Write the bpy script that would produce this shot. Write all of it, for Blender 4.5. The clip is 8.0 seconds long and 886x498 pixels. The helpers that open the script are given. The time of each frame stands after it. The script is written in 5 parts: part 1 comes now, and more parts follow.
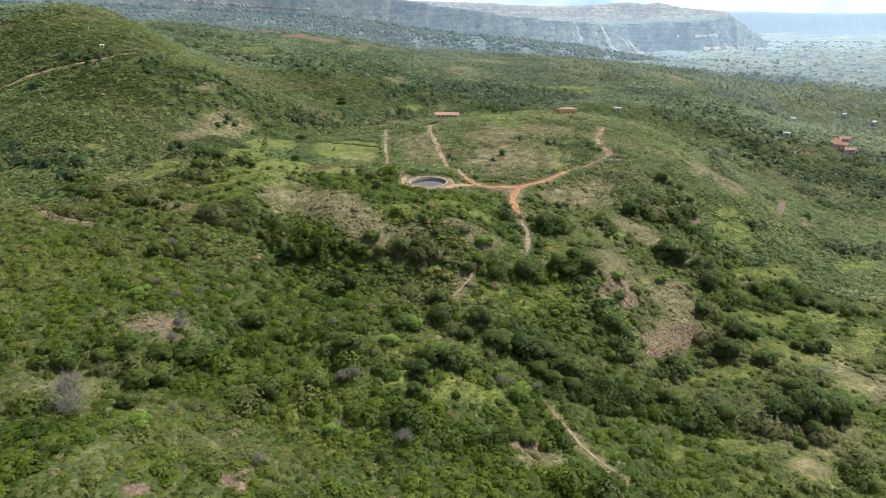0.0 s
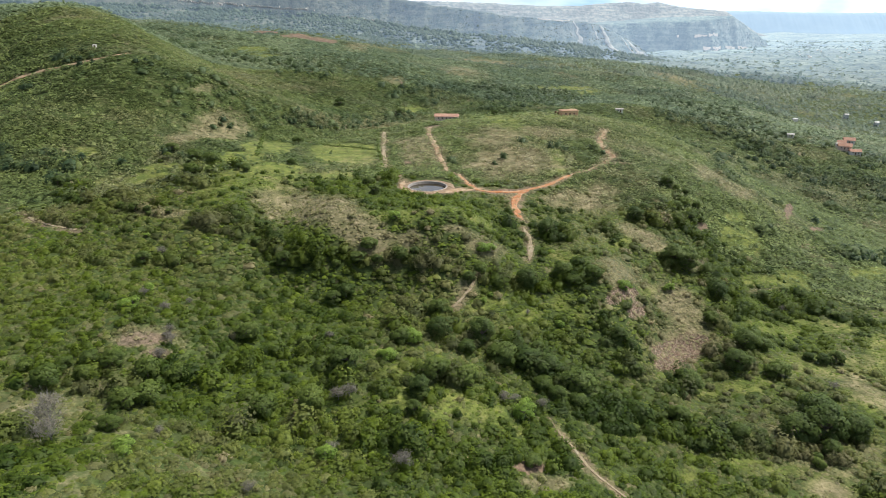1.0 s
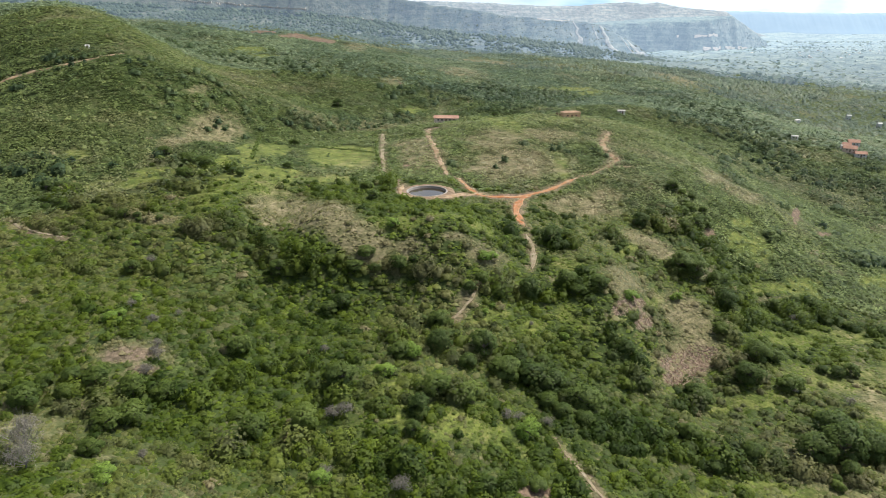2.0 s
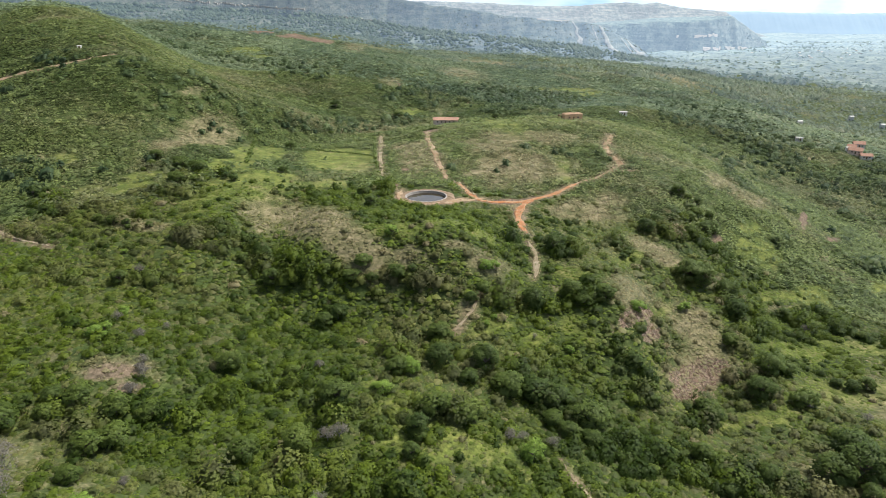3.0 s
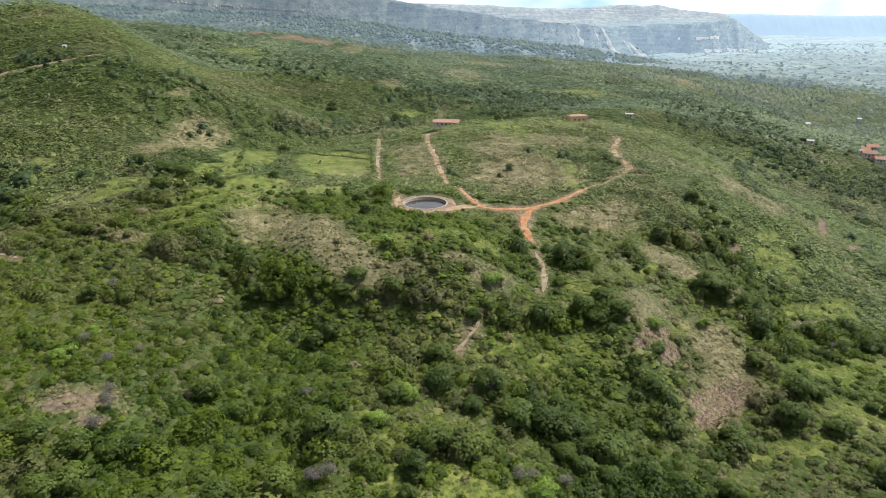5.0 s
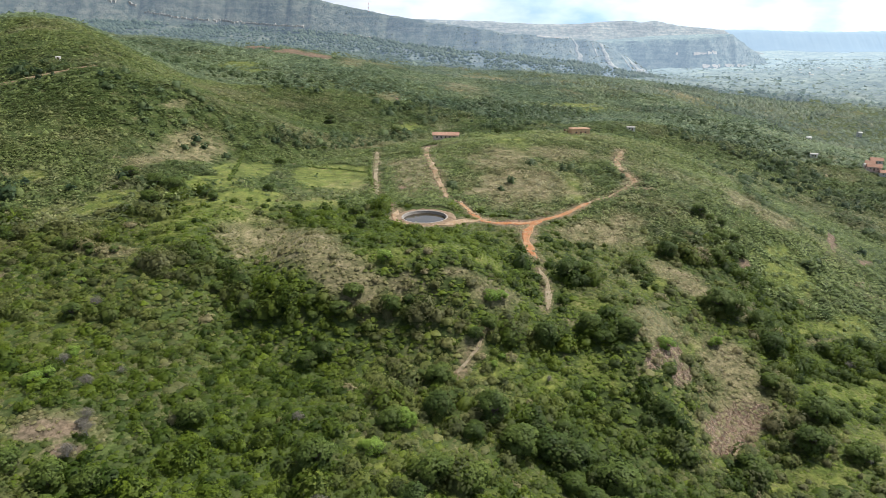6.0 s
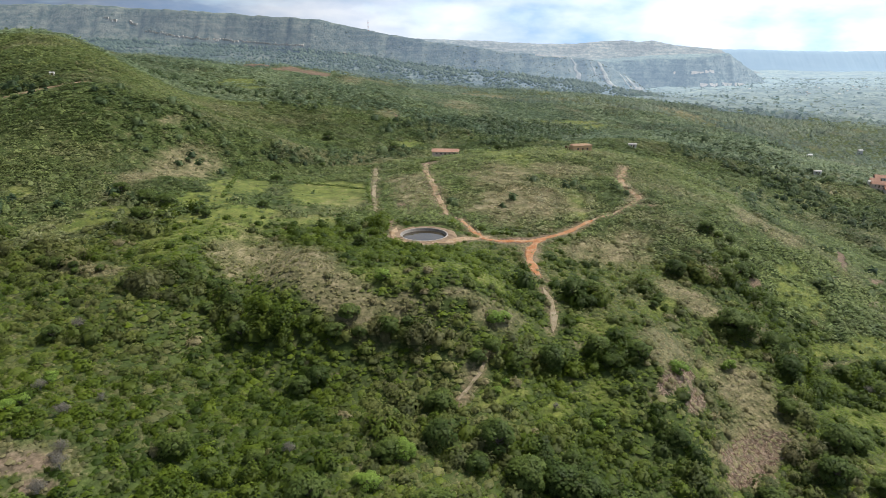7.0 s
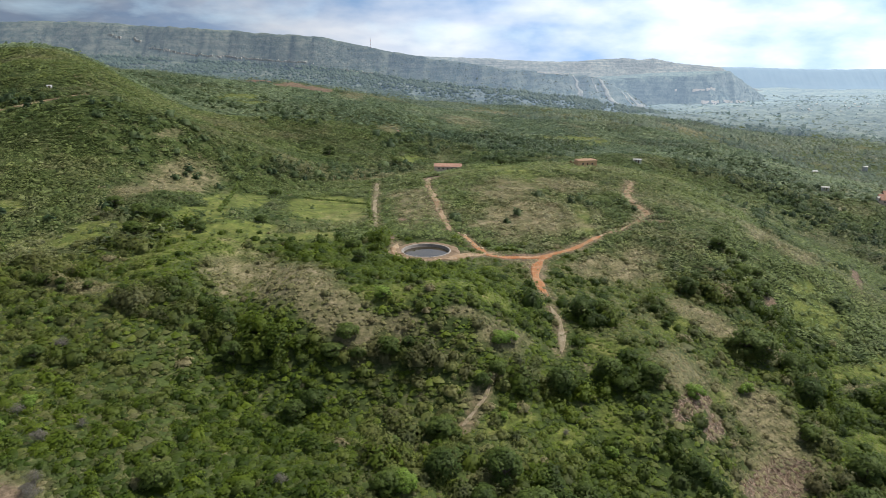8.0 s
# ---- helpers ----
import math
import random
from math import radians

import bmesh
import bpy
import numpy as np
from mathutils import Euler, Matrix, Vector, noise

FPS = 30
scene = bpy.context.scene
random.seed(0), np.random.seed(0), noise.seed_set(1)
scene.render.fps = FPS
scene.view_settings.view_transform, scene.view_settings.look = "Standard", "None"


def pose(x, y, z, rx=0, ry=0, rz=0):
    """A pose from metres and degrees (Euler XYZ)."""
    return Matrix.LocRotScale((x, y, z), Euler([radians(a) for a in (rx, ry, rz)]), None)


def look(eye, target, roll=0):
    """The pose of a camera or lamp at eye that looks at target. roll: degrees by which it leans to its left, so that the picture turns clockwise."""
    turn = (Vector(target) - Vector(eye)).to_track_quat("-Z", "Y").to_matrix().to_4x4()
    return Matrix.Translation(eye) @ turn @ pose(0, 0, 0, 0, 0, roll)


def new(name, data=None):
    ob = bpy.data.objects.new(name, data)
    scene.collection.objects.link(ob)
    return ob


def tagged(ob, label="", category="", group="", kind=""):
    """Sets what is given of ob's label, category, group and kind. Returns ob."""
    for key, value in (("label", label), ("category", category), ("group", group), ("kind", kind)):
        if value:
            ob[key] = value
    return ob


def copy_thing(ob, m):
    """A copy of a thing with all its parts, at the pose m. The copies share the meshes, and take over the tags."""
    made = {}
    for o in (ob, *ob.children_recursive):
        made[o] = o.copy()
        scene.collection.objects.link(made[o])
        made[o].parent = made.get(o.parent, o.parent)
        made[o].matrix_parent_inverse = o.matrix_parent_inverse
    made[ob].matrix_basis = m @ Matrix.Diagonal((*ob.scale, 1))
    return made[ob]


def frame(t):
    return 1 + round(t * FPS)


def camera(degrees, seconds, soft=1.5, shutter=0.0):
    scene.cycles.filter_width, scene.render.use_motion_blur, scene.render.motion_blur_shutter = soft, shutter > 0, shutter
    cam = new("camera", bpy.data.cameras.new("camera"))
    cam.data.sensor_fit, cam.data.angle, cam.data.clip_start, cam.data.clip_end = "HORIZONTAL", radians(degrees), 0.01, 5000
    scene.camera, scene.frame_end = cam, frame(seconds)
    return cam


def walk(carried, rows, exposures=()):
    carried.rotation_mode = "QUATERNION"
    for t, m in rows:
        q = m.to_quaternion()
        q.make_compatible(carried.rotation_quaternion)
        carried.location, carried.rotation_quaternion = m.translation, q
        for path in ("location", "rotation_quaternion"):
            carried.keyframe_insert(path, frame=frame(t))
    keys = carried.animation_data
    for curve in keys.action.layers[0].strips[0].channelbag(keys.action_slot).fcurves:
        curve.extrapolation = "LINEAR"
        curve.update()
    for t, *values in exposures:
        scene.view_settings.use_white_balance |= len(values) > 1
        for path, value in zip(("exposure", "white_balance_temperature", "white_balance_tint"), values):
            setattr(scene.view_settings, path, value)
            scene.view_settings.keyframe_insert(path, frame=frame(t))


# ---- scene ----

# ------------------------------------------------------------ camera
PATH = [
    (0, (2.41, 1.53, 131.05), (1.887, 95.057, 95.677), -0.05),
    (0.5, (2.22, 5.82, 131.10), (1.778, 99.349, 95.722), -0.05),
    (1, (2.02, 10.10, 131.15), (1.641, 103.617, 95.740), -0.05),
    (1.5, (1.81, 14.38, 131.22), (1.510, 107.887, 95.784), -0.02),
    (3, (1.42, 27.20, 131.20), (1.315, 120.721, 95.787), 0.01),
    (3.5, (1.46, 31.47, 131.00), (1.361, 124.978, 95.567), -0.04),
    (4, (1.52, 35.69, 130.53), (1.350, 129.217, 95.151), -0.06),
    (5.5, (1.24, 47.87, 127.02), (1.136, 141.829, 92.794), 0.01),
    (6, (1.05, 51.95, 125.84), (1.051, 146.406, 93.001), 0.02),
    (6.5, (0.85, 55.98, 124.65), (0.906, 150.925, 93.246), 0.02),
    (7, (0.61, 60.02, 123.45), (0.776, 155.389, 93.370), 0.06),
    (7.5, (0.37, 64.00, 122.26), (0.587, 159.769, 93.490), 0.11),
    (8, (0.15, 68.00, 121.06), (0.071, 164.136, 93.538), 0.14),
]
cam = camera(72.0, 8.0, soft=0.75)
walk(cam, [(t, look(eye, target, roll)) for t, eye, target, roll in PATH], exposures=[(0.0, 0.93), (4.5, 0.97), (5.5, 0.94), (6.5, 0.79), (7.25, 0.64), (8.0, 0.54)])

# ------------------------------------------------------------ world, sun
SUN_ELEVATION, SUN_TURN = radians(62), radians(60)  # turn: clockwise from +y
world = bpy.data.worlds.new("sky")
scene.world = world
world.use_nodes = True
wn, wl = world.node_tree.nodes, world.node_tree.links
wn.clear()
w_out = wn.new("ShaderNodeOutputWorld")
w_bg = wn.new("ShaderNodeBackground")
w_sky = wn.new("ShaderNodeTexSky")
w_sky.sky_type, w_sky.sun_disc = "NISHITA", False
w_sky.sun_elevation, w_sky.sun_rotation = SUN_ELEVATION, SUN_TURN
w_sky.air_density, w_sky.dust_density, w_sky.altitude = 1.0, 1.6, 1200
w_bg.inputs["Strength"].default_value = 0.135
w_coord = wn.new("ShaderNodeTexCoord")
w_map = wn.new("ShaderNodeMapping")
w_map.inputs["Scale"].default_value = (1.0, 1.0, 2.6)
w_cloud = wn.new("ShaderNodeTexNoise")
w_cloud.inputs["Scale"].default_value = 3.6
w_cloud.inputs["Detail"].default_value = 9.0
w_cloud.inputs["Roughness"].default_value = 0.52
w_cloud.inputs["Distortion"].default_value = 0.35
w_ramp = wn.new("ShaderNodeValToRGB")
w_ramp.color_ramp.elements[0].position, w_ramp.color_ramp.elements[1].position = 0.2, 0.48
w_shade = wn.new("ShaderNodeTexNoise")
w_shade.inputs["Scale"].default_value = 6.5
w_shade.inputs["Detail"].default_value = 8.0
w_tone = wn.new("ShaderNodeValToRGB")
w_tone.color_ramp.elements[0].position, w_tone.color_ramp.elements[1].position = 0.32, 0.68
w_tone.color_ramp.elements[0].color = (1.7, 2.65, 4.2, 1)
w_tone.color_ramp.elements[1].color = (4.7, 5.0, 5.5, 1)
w_dot = wn.new("ShaderNodeVectorMath")
w_dot.operation = "DOT_PRODUCT"
w_dot.inputs[1].default_value = (math.sin(SUN_TURN), math.cos(SUN_TURN), 0.0)
w_near = wn.new("ShaderNodeMapRange")
w_near.inputs["From Min"].default_value, w_near.inputs["From Max"].default_value = 0.0, 1.0
w_near.inputs["To Min"].default_value, w_near.inputs["To Max"].default_value = 0.38, 1.6
w_lit = wn.new("ShaderNodeMix")
w_lit.data_type, w_lit.blend_type = "RGBA", "MULTIPLY"
w_lit.inputs["Factor"].default_value = 1.0
wl.new(w_coord.outputs["Generated"], w_dot.inputs[0])
wl.new(w_dot.outputs["Value"], w_near.inputs["Value"])
wl.new(w_tone.outputs["Color"], w_lit.inputs["A"])
wl.new(w_near.outputs["Result"], w_lit.inputs["B"])
w_mix = wn.new("ShaderNodeMix")
w_mix.data_type = "RGBA"
wl.new(w_coord.outputs["Generated"], w_map.inputs["Vector"])
wl.new(w_map.outputs["Vector"], w_cloud.inputs["Vector"])
wl.new(w_map.outputs["Vector"], w_shade.inputs["Vector"])
wl.new(w_cloud.outputs["Fac"], w_ramp.inputs["Fac"])
wl.new(w_shade.outputs["Fac"], w_tone.inputs["Fac"])
wl.new(w_ramp.outputs["Color"], w_mix.inputs["Factor"])
wl.new(w_sky.outputs["Color"], w_mix.inputs["A"])
wl.new(w_lit.outputs["Result"], w_mix.inputs["B"])
wl.new(w_mix.outputs["Result"], w_bg.inputs["Color"])
wl.new(w_bg.outputs["Background"], w_out.inputs["Surface"])

sun = new("sun", bpy.data.lights.new("sun", "SUN"))
sun.data.energy, sun.data.angle, sun.data.color = 3.4, radians(6), (1.0, 0.955, 0.88)
sun.matrix_world = look((0, 0, 0), (-math.sin(SUN_TURN) * math.cos(SUN_ELEVATION), -math.cos(SUN_TURN) * math.cos(SUN_ELEVATION), -math.sin(SUN_ELEVATION)))

# ------------------------------------------------------------ numbers that repeat
rng = np.random.default_rng(7)


def lattice(ix, iy, seed):
    """A random value from 0 to 1 for each whole-numbered corner."""
    n = (ix.astype(np.int64) * 374761393 + iy.astype(np.int64) * 668265263 + seed * 974634777) & 0x7FFFFFFF
    n = ((n ^ (n >> 13)) * 1274126177) & 0x7FFFFFFF
    return ((n ^ (n >> 16)) & 0xFFFF) / 65535.0


def value_noise(x, y, size, seed=0):
    """Smooth noise from -1 to 1 with lumps of that size."""
    u, v = np.asarray(x, float) / size, np.asarray(y, float) / size
    i, j = np.floor(u), np.floor(v)
    a, b = u - i, v - j
    a, b = a * a * (3 - 2 * a), b * b * (3 - 2 * b)
    low = lattice(i, j, seed) * (1 - a) + lattice(i + 1, j, seed) * a
    high = lattice(i, j + 1, seed) * (1 - a) + lattice(i + 1, j + 1, seed) * a
    return 2 * (low * (1 - b) + high * b) - 1


# ------------------------------------------------------------ the lie of the land
# Rises and hollows: x, y, height, length, breadth, turn in degrees.
NEAR_AND_WIDE = [
    (-450, 250, 30.0, 350, 250, 0),
    (-900, 1200, 105.3, 900, 700, 0),
    (1300, 1500, -52.6, 1000, 800, 0),
    (300, 200, -39.5, 300, 300, 0),
    (0, 900, -6.4, 500, 400, 0),
    (-250, 950, 3.1, 300, 300, 0),
    (500, 800, -47.9, 350, 300, 0),
    (55, 385, 9.3, 160, 160, 0),
    (-240, 455, 40.7, 100, 100, 0),
    (-90, 550, 1.8, 285, 160, 90),
    (1200, 2300, -59.3, 2080, 1155, 135),
    (-60, 670, 7.2, 520, 290, 0),
    (-60, 265, 6.8, 90, 50, 135),
]
SPURS = [
    (335, 950, 30.9, 350, 195, 90),
    (-400, -300, 33.7, 420, 235, 0),
    (420, 1500, 30.5, 1240, 690, 0),
    (400, -300, -20.3, 105, 105, 0),
    (-70, 95, 17.4, 35, 35, 0),
    (-700, 700, 32.9, 785, 435, 90),
    (-200, 400, 40.5, 150, 85, 135),
    (-60, 670, 5.9, 350, 195, 0),
    (-140, 440, 1.4, 235, 130, 45),
    (40, 605, 38.4, 310, 175, 0),
    (-55, 215, 5.6, 40, 40, 0),
    (45, 215, 11.6, 40, 40, 0),
    (160, 360, -12.1, 300, 165, 45),
]
KNOLLS = [
    (-200, 0, 13.7, 165, 90, 135),
    (40, 605, -40.8, 210, 115, 45),
    (20, 200, -8.7, 60, 35, 135),
    (-185, 465, -15.5, 255, 140, 135),
    (160, 360, -21.2, 300, 165, 0),
    (95, 365, 9.2, 155, 155, 0),
    (125, 245, -16.0, 90, 50, 45),
    (95, 365, 43.0, 280, 155, 135),
    (-185, 465, -44.2, 255, 140, 45),
    (-185, 465, 11.5, 95, 95, 0),
    (35, 235, 9.6, 165, 95, 0),
    (-10, 297, 4.0, 26, 24, 0),
]
FAR_RISES = [
    (-1000, 2150, 75, 900, 420, 0),
    (1500, 2250, 48, 850, 620, 0),
    (-275, 1075, 11, 110, 55, 0),
    (-182, 1000, 9, 60, 40, 0),
    (80, 525, -11, 90, 38, 0),
    (190, 530, -8, 40, 45, 0),
    (-80, 455, 10, 50, 45, 0),
    (-95, 392, 5, 40, 32, 0),
]
SHOULDERS = [
    (-320, 575, 55.1, 210, 105, 135),
    (-255, 445, -29.3, 165, 80, 0),
    (125, 310, 9.8, 105, 50, 45),
    (-485, 1100, -27.9, 385, 190, 45),
    (-50, 185, -7.2, 60, 30, 90),
    (-150, 440, 21.4, 95, 50, 45),
    (-10, 170, 4.5, 85, 40, 90),
    (85, 200, -3.4, 70, 35, 0),
    (-245, 965, 8.6, 320, 160, 45),
    (-85, 170, 4.9, 40, 20, 0),
    (-230, 590, -14.9, 125, 60, 90),
    (5, 230, 7.2, 30, 15, 90),
    (35, 225, -4.9, 25, 15, 90),
    (-45, 650, 3.8, 210, 105, 45),
    (-340, 685, -10.4, 155, 80, 0),
]
FOLDS = [
    (-180, 380, -7.2, 85, 40, 0),
    (-65, 245, -11.7, 30, 15, 90),
    (65, 210, 5.3, 25, 15, 90),
    (105, 230, 3.6, 30, 15, 90),
    (-35, 210, -10.6, 45, 20, 0),
    (-50, 120, -3.2, 65, 30, 0),
    (-110, 420, -9.5, 85, 40, 45),
    (-580, 1500, -22.7, 805, 400, 0),
    (-30, 245, 6.7, 50, 25, 0),
    (250, 545, -11.3, 120, 60, 90),
    (215, 750, 4.4, 390, 195, 135),
    (60, 455, -5.5, 90, 45, 90),
    (70, 285, -5.1, 35, 20, 45),
    (85, 200, -4.9, 25, 15, 90),
    (145, 490, 3.1, 165, 80, 0),
]

LAND_BASE = 32.3


POND = (-6.5, 292.5, 56.0)  # a levelled, dug-out place


def land(x, y):
    """Height of the ground."""
    x, y = np.asarray(x, float), np.asarray(y, float)
    z = np.full(np.broadcast(x, y).shape, LAND_BASE)
    for cx, cy, high, rx, ry, turn in NEAR_AND_WIDE + SPURS + KNOLLS + FAR_RISES + SHOULDERS + FOLDS:
        c, s = math.cos(radians(turn)), math.sin(radians(turn))
        u, v = (x - cx) * c + (y - cy) * s, (y - cy) * c - (x - cx) * s
        z = z + high * np.exp(-((u / rx) ** 2) - (v / ry) ** 2)
    far = np.clip((np.hypot(x, y) - 60) / 400, 0.25, 3.0)
    z = z + value_noise(x, y, 22, 1) * 0.9 + value_noise(x, y, 60, 2) * 1.5 * far + value_noise(x, y, 9, 3) * 0.3
    d = np.hypot(x - POND[0], y - POND[1])
    level = np.clip((19 - d) / 7, 0, 1)
    z = z * (1 - level) + (POND[2] - 3.4 * (d < 11.0)) * level
    return z + value_noise(x, y, 170, 4) * 3.0 * np.clip((np.hypot(x, y) - 500) / 500, 0, 2.5)


# Lines of the dirt roads and paths: x, y.
ROAD_RIDGE = [(66.3, 316.9), (60.8, 311.6), (49.2, 302.8), (39.2, 296.0), (30.4, 293.1), (22.6, 291.0), (17.6, 291.5), (13.8, 300.2), (9.9, 313.0), (7.9, 317.3)]
PATH_BEND = [(103.1, 339.7), (94.4, 340.4), (88.1, 339.1), (77.8, 326.8), (70.1, 321.3), (64.4, 315.2)]
ROAD_CLIMB = [(3.0, 323.6), (-2.0, 358.0), (-6.1, 389.9), (-9.2, 418.2), (-9.3, 442.5)]
ROAD_CREST = [(89.0, 341.0), (97.9, 354.4), (96.7, 362.6), (95.8, 381.2), (101.2, 398.8), (108.0, 415.1)]
ROAD_DESCENT = [(43.3, 299.6), (38.4, 293.9), (35.3, 286.9), (33.2, 278.5), (33.1, 265.6), (35.1, 259.5)]
PATH_SPUR = [(34.8, 252.6), (35.4, 247.8), (37.1, 243.8), (35.7, 240.4), (36.5, 236.5), (34.8, 234.1), (34.6, 230.3)]
PATH_GLADE = [(13.7, 215.3), (10.8, 209.2), (4.9, 201.2)]
PATH_FIELD = [(-42.5, 454.8), (-34.9, 370.9), (-30.4, 334.3), (-26.2, 313.2)]
PATH_NEAR = [(31.7, 154.0), (32.7, 149.2), (36.8, 142.4), (38.9, 135.8), (42.1, 133.2), (48.2, 125.4)]
ROAD_HILL = [(-301.2, 426.3), (-291.9, 428.2), (-284.5, 430.0), (-272.4, 427.4), (-260.5, 424.4), (-237.4, 422.2), (-219.1, 424.4), (-209.8, 437.1)]
ROAD_POND = [(-18, 300), (-18.5, 291), (-14, 283), (-5, 281), (4, 284), (11, 290), (20, 295.5)]
PATH_SCRUB = [(-173.6, 250.5), (-161.8, 240.9), (-153.4, 236.5), (-146.7, 234.6), (-140.8, 233.2)]
WAYS = [(ROAD_RIDGE, 2.9), (PATH_BEND, 1.7), (ROAD_CLIMB, 3.0), (ROAD_CREST, 3.4), (ROAD_DESCENT, 3.2), (PATH_SPUR, 1.4), (PATH_GLADE, 1.0), (PATH_FIELD, 2.2), (PATH_NEAR, 0.8), (ROAD_HILL, 2.2), (ROAD_POND, 3.4), (PATH_SCRUB, 1.2)]


def along(points, step=1.5):
    """Even steps along a smooth line through the points."""
    p = np.array(points, float)
    t = np.r_[0, np.cumsum(np.hypot(*np.diff(p, axis=0).T))]
    s = np.arange(0, t[-1] + step, step).clip(0, t[-1])
    q = np.stack([np.interp(s, t, p[:, 0]), np.interp(s, t, p[:, 1])], 1)
    for _ in range(4):
        q[1:-1] = (q[:-2] + 2 * q[1:-1] + q[2:]) / 4
    return q


def verge(x, y):
    """Worn bare earth beside the roads, from 1 at the road to 0."""
    x, y = np.asarray(x, float), np.asarray(y, float)
    best = np.zeros(x.shape)
    ragged = 0.5 * value_noise(x, y, 4, 15) + 0.5 * value_noise(x, y, 11, 16)
    for line, wide in WAYS:
        q = along(line, 2.5)
        near = (x > q[:, 0].min() - 12) & (x < q[:, 0].max() + 12) & (y > q[:, 1].min() - 12) & (y < q[:, 1].max() + 12)
        if near.any():
            d = np.hypot(x[near][:, None] - q[None, :, 0], y[near][:, None] - q[None, :, 1]).min(1)
            best[near] = np.maximum(best[near], np.clip(1.5 - (d - wide / 2) / (1.0 + 0.35 * wide) + ragged[near], 0, 1))
    return best


# What covers the ground: x, y, half width, half length, turn.
DRY_ONE = [(-55, 261, 26, 10, -46), (-36, 238, 24, 8, -32), (-18, 232, 12, 4, -15), (-71, 266, 13, 12, -39), (-135, 379, 38, 11, 81), (37, 340, 29, 26, 32), (-15, 371, 46, 15, -84), (67, 293, 17, 9, 14), (31, 388, 24, 20, -83), (91, 264, 15, 7, -28), (70, 228, 12, 7, 48), (65, 218, 7, 5, 0), (94, 226, 11, 9, 77), (91, 209, 12, 7, 29), (113, 257, 10, 3, 51), (-85, 167, 10, 5, 12), (139, 252, 12, 2, 17), (26, 130, 7, 3, 18), (-139, 397, 27, 7, 72)]
DRY_TWO = [(-141, 348, 26, 8, -89), (81, 305, 15, 7, 18), (65, 399, 20, 13, 21), (155, 360, 26, 9, 62), (165, 343, 17, 10, 38), (139, 183, 9, 6, 81), (101, 134, 6, 4, 6), (145, 173, 10, 4, 49), (9, 209, 5, 3, 3), (-115, 249, 11, 4, -12), (16, 228, 9, 4, 24), (8, 232, 7, 2, 1)]
GRASS_ONE = [(-102, 367, 36, 15, -85), (-58, 372, 43, 23, -83), (-103, 320, 17, 11, -74), (-129, 298, 14, 7, -3), (-148, 284, 18, 6, -15), (-181, 319, 9, 5, -29), (-133, 287, 14, 6, -14), (-80, 304, 17, 9, 39), (-87, 283, 21, 19, 2), (-98, 264, 14, 8, -40), (-52, 305, 16, 10, 22), (-19, 170, 3, 3, -84), (-9, 161, 7, 2, -30), (3, 159, 10, 2, 19), (1, 151, 23, 6, 6), (20, 147, 11, 3, 12), (17, 205, 9, 5, 39), (46, 205, 6, 6, 89), (156, 265, 15, 6, 25)]
GRASS_TWO = [(131, 223, 18, 6, 8), (134, 198, 21, 9, -4), (100, 184, 12, 4, 18), (89, 181, 8, 5, 36), (136, 175, 14, 7, 67), (208, 283, 16, 7, 21), (161, 206, 15, 6, 52), (91, 142, 16, 3, -11), (102, 133, 8, 4, -1), (82, 129, 7, 2, 12), (66, 139, 4, 2, 58), (146, 289, 14, 12, 31), (153, 226, 13, 6, -11), (31, 202, 6, 4, 28), (48, 232, 7, 4, -13), (80, 226, 10, 2, 47), (74, 252, 10, 4, 42), (42, 471, 75, 16, -89), (80, 448, 20, 11, 63)]
GRASS_THREE = [(65, 345, 28, 4, 83), (150, 307, 13, 4, 48), (145, 262, 16, 4, 21), (158, 260, 10, 5, 36), (-14, 243, 16, 6, 0), (10, 245, 12, 5, 0)]
WOOD_ONE = [(-211, 312, 34, 11, -16), (-164, 274, 26, 6, -39), (-128, 257, 23, 6, -28), (-87, 239, 12, 7, -4), (-72, 241, 9, 6, 32), (-59, 230, 11, 6, -35), (-46, 225, 12, 5, -12), (-31, 223, 12, 4, -5), (-7, 221, 12, 3, -16), (11, 214, 6, 3, -5), (-122, 301, 19, 7, -26), (-99, 301, 11, 5, -44), (-114, 280, 13, 4, -14), (-100, 213, 12, 2, 1), (-123, 212, 7, 4, 41), (-153, 241, 13, 3, -19), (-26, 309, 26, 3, -86), (27, 253, 4, 3, 61)]
WOOD_TWO = [(46, 245, 7, 3, 2), (100, 282, 12, 6, 12), (122, 291, 12, 4, -76), (103, 254, 12, 5, 36), (118, 244, 16, 4, 38), (110, 223, 11, 4, 34), (-2, 195, 13, 5, -41), (-11, 189, 6, 5, 30), (10, 183, 11, 6, -5), (29, 183, 9, 7, -22), (3, 164, 9, 5, 28), (34, 173, 8, 7, -84), (41, 164, 10, 6, 81), (50, 160, 9, 8, 66), (60, 190, 14, 5, -80), (65, 160, 9, 7, -6), (80, 181, 10, 4, 53), (103, 199, 8, 6, 58), (78, 154, 11, 5, 1)]
WOOD_THREE = [(93, 152, 9, 5, 3), (106, 149, 10, 7, 4), (115, 155, 9, 5, 33), (113, 133, 7, 5, 47), (-104, 150, 10, 3, -21), (-99, 157, 4, 3, -30), (-90, 150, 7, 3, -31), (-85, 146, 6, 3, 7), (-77, 148, 5, 2, -7), (-66, 155, 7, 2, 47), (-58, 164, 9, 2, 48), (-43, 173, 9, 4, 20), (-92, 124, 7, 3, -6), (-79, 130, 4, 4, -15), (-49, 139, 7, 2, 13), (-38, 138, 7, 3, 4), (-27, 161, 7, 4, -74), (-15, 154, 4, 3, -83), (-18, 137, 7, 2, -1)]
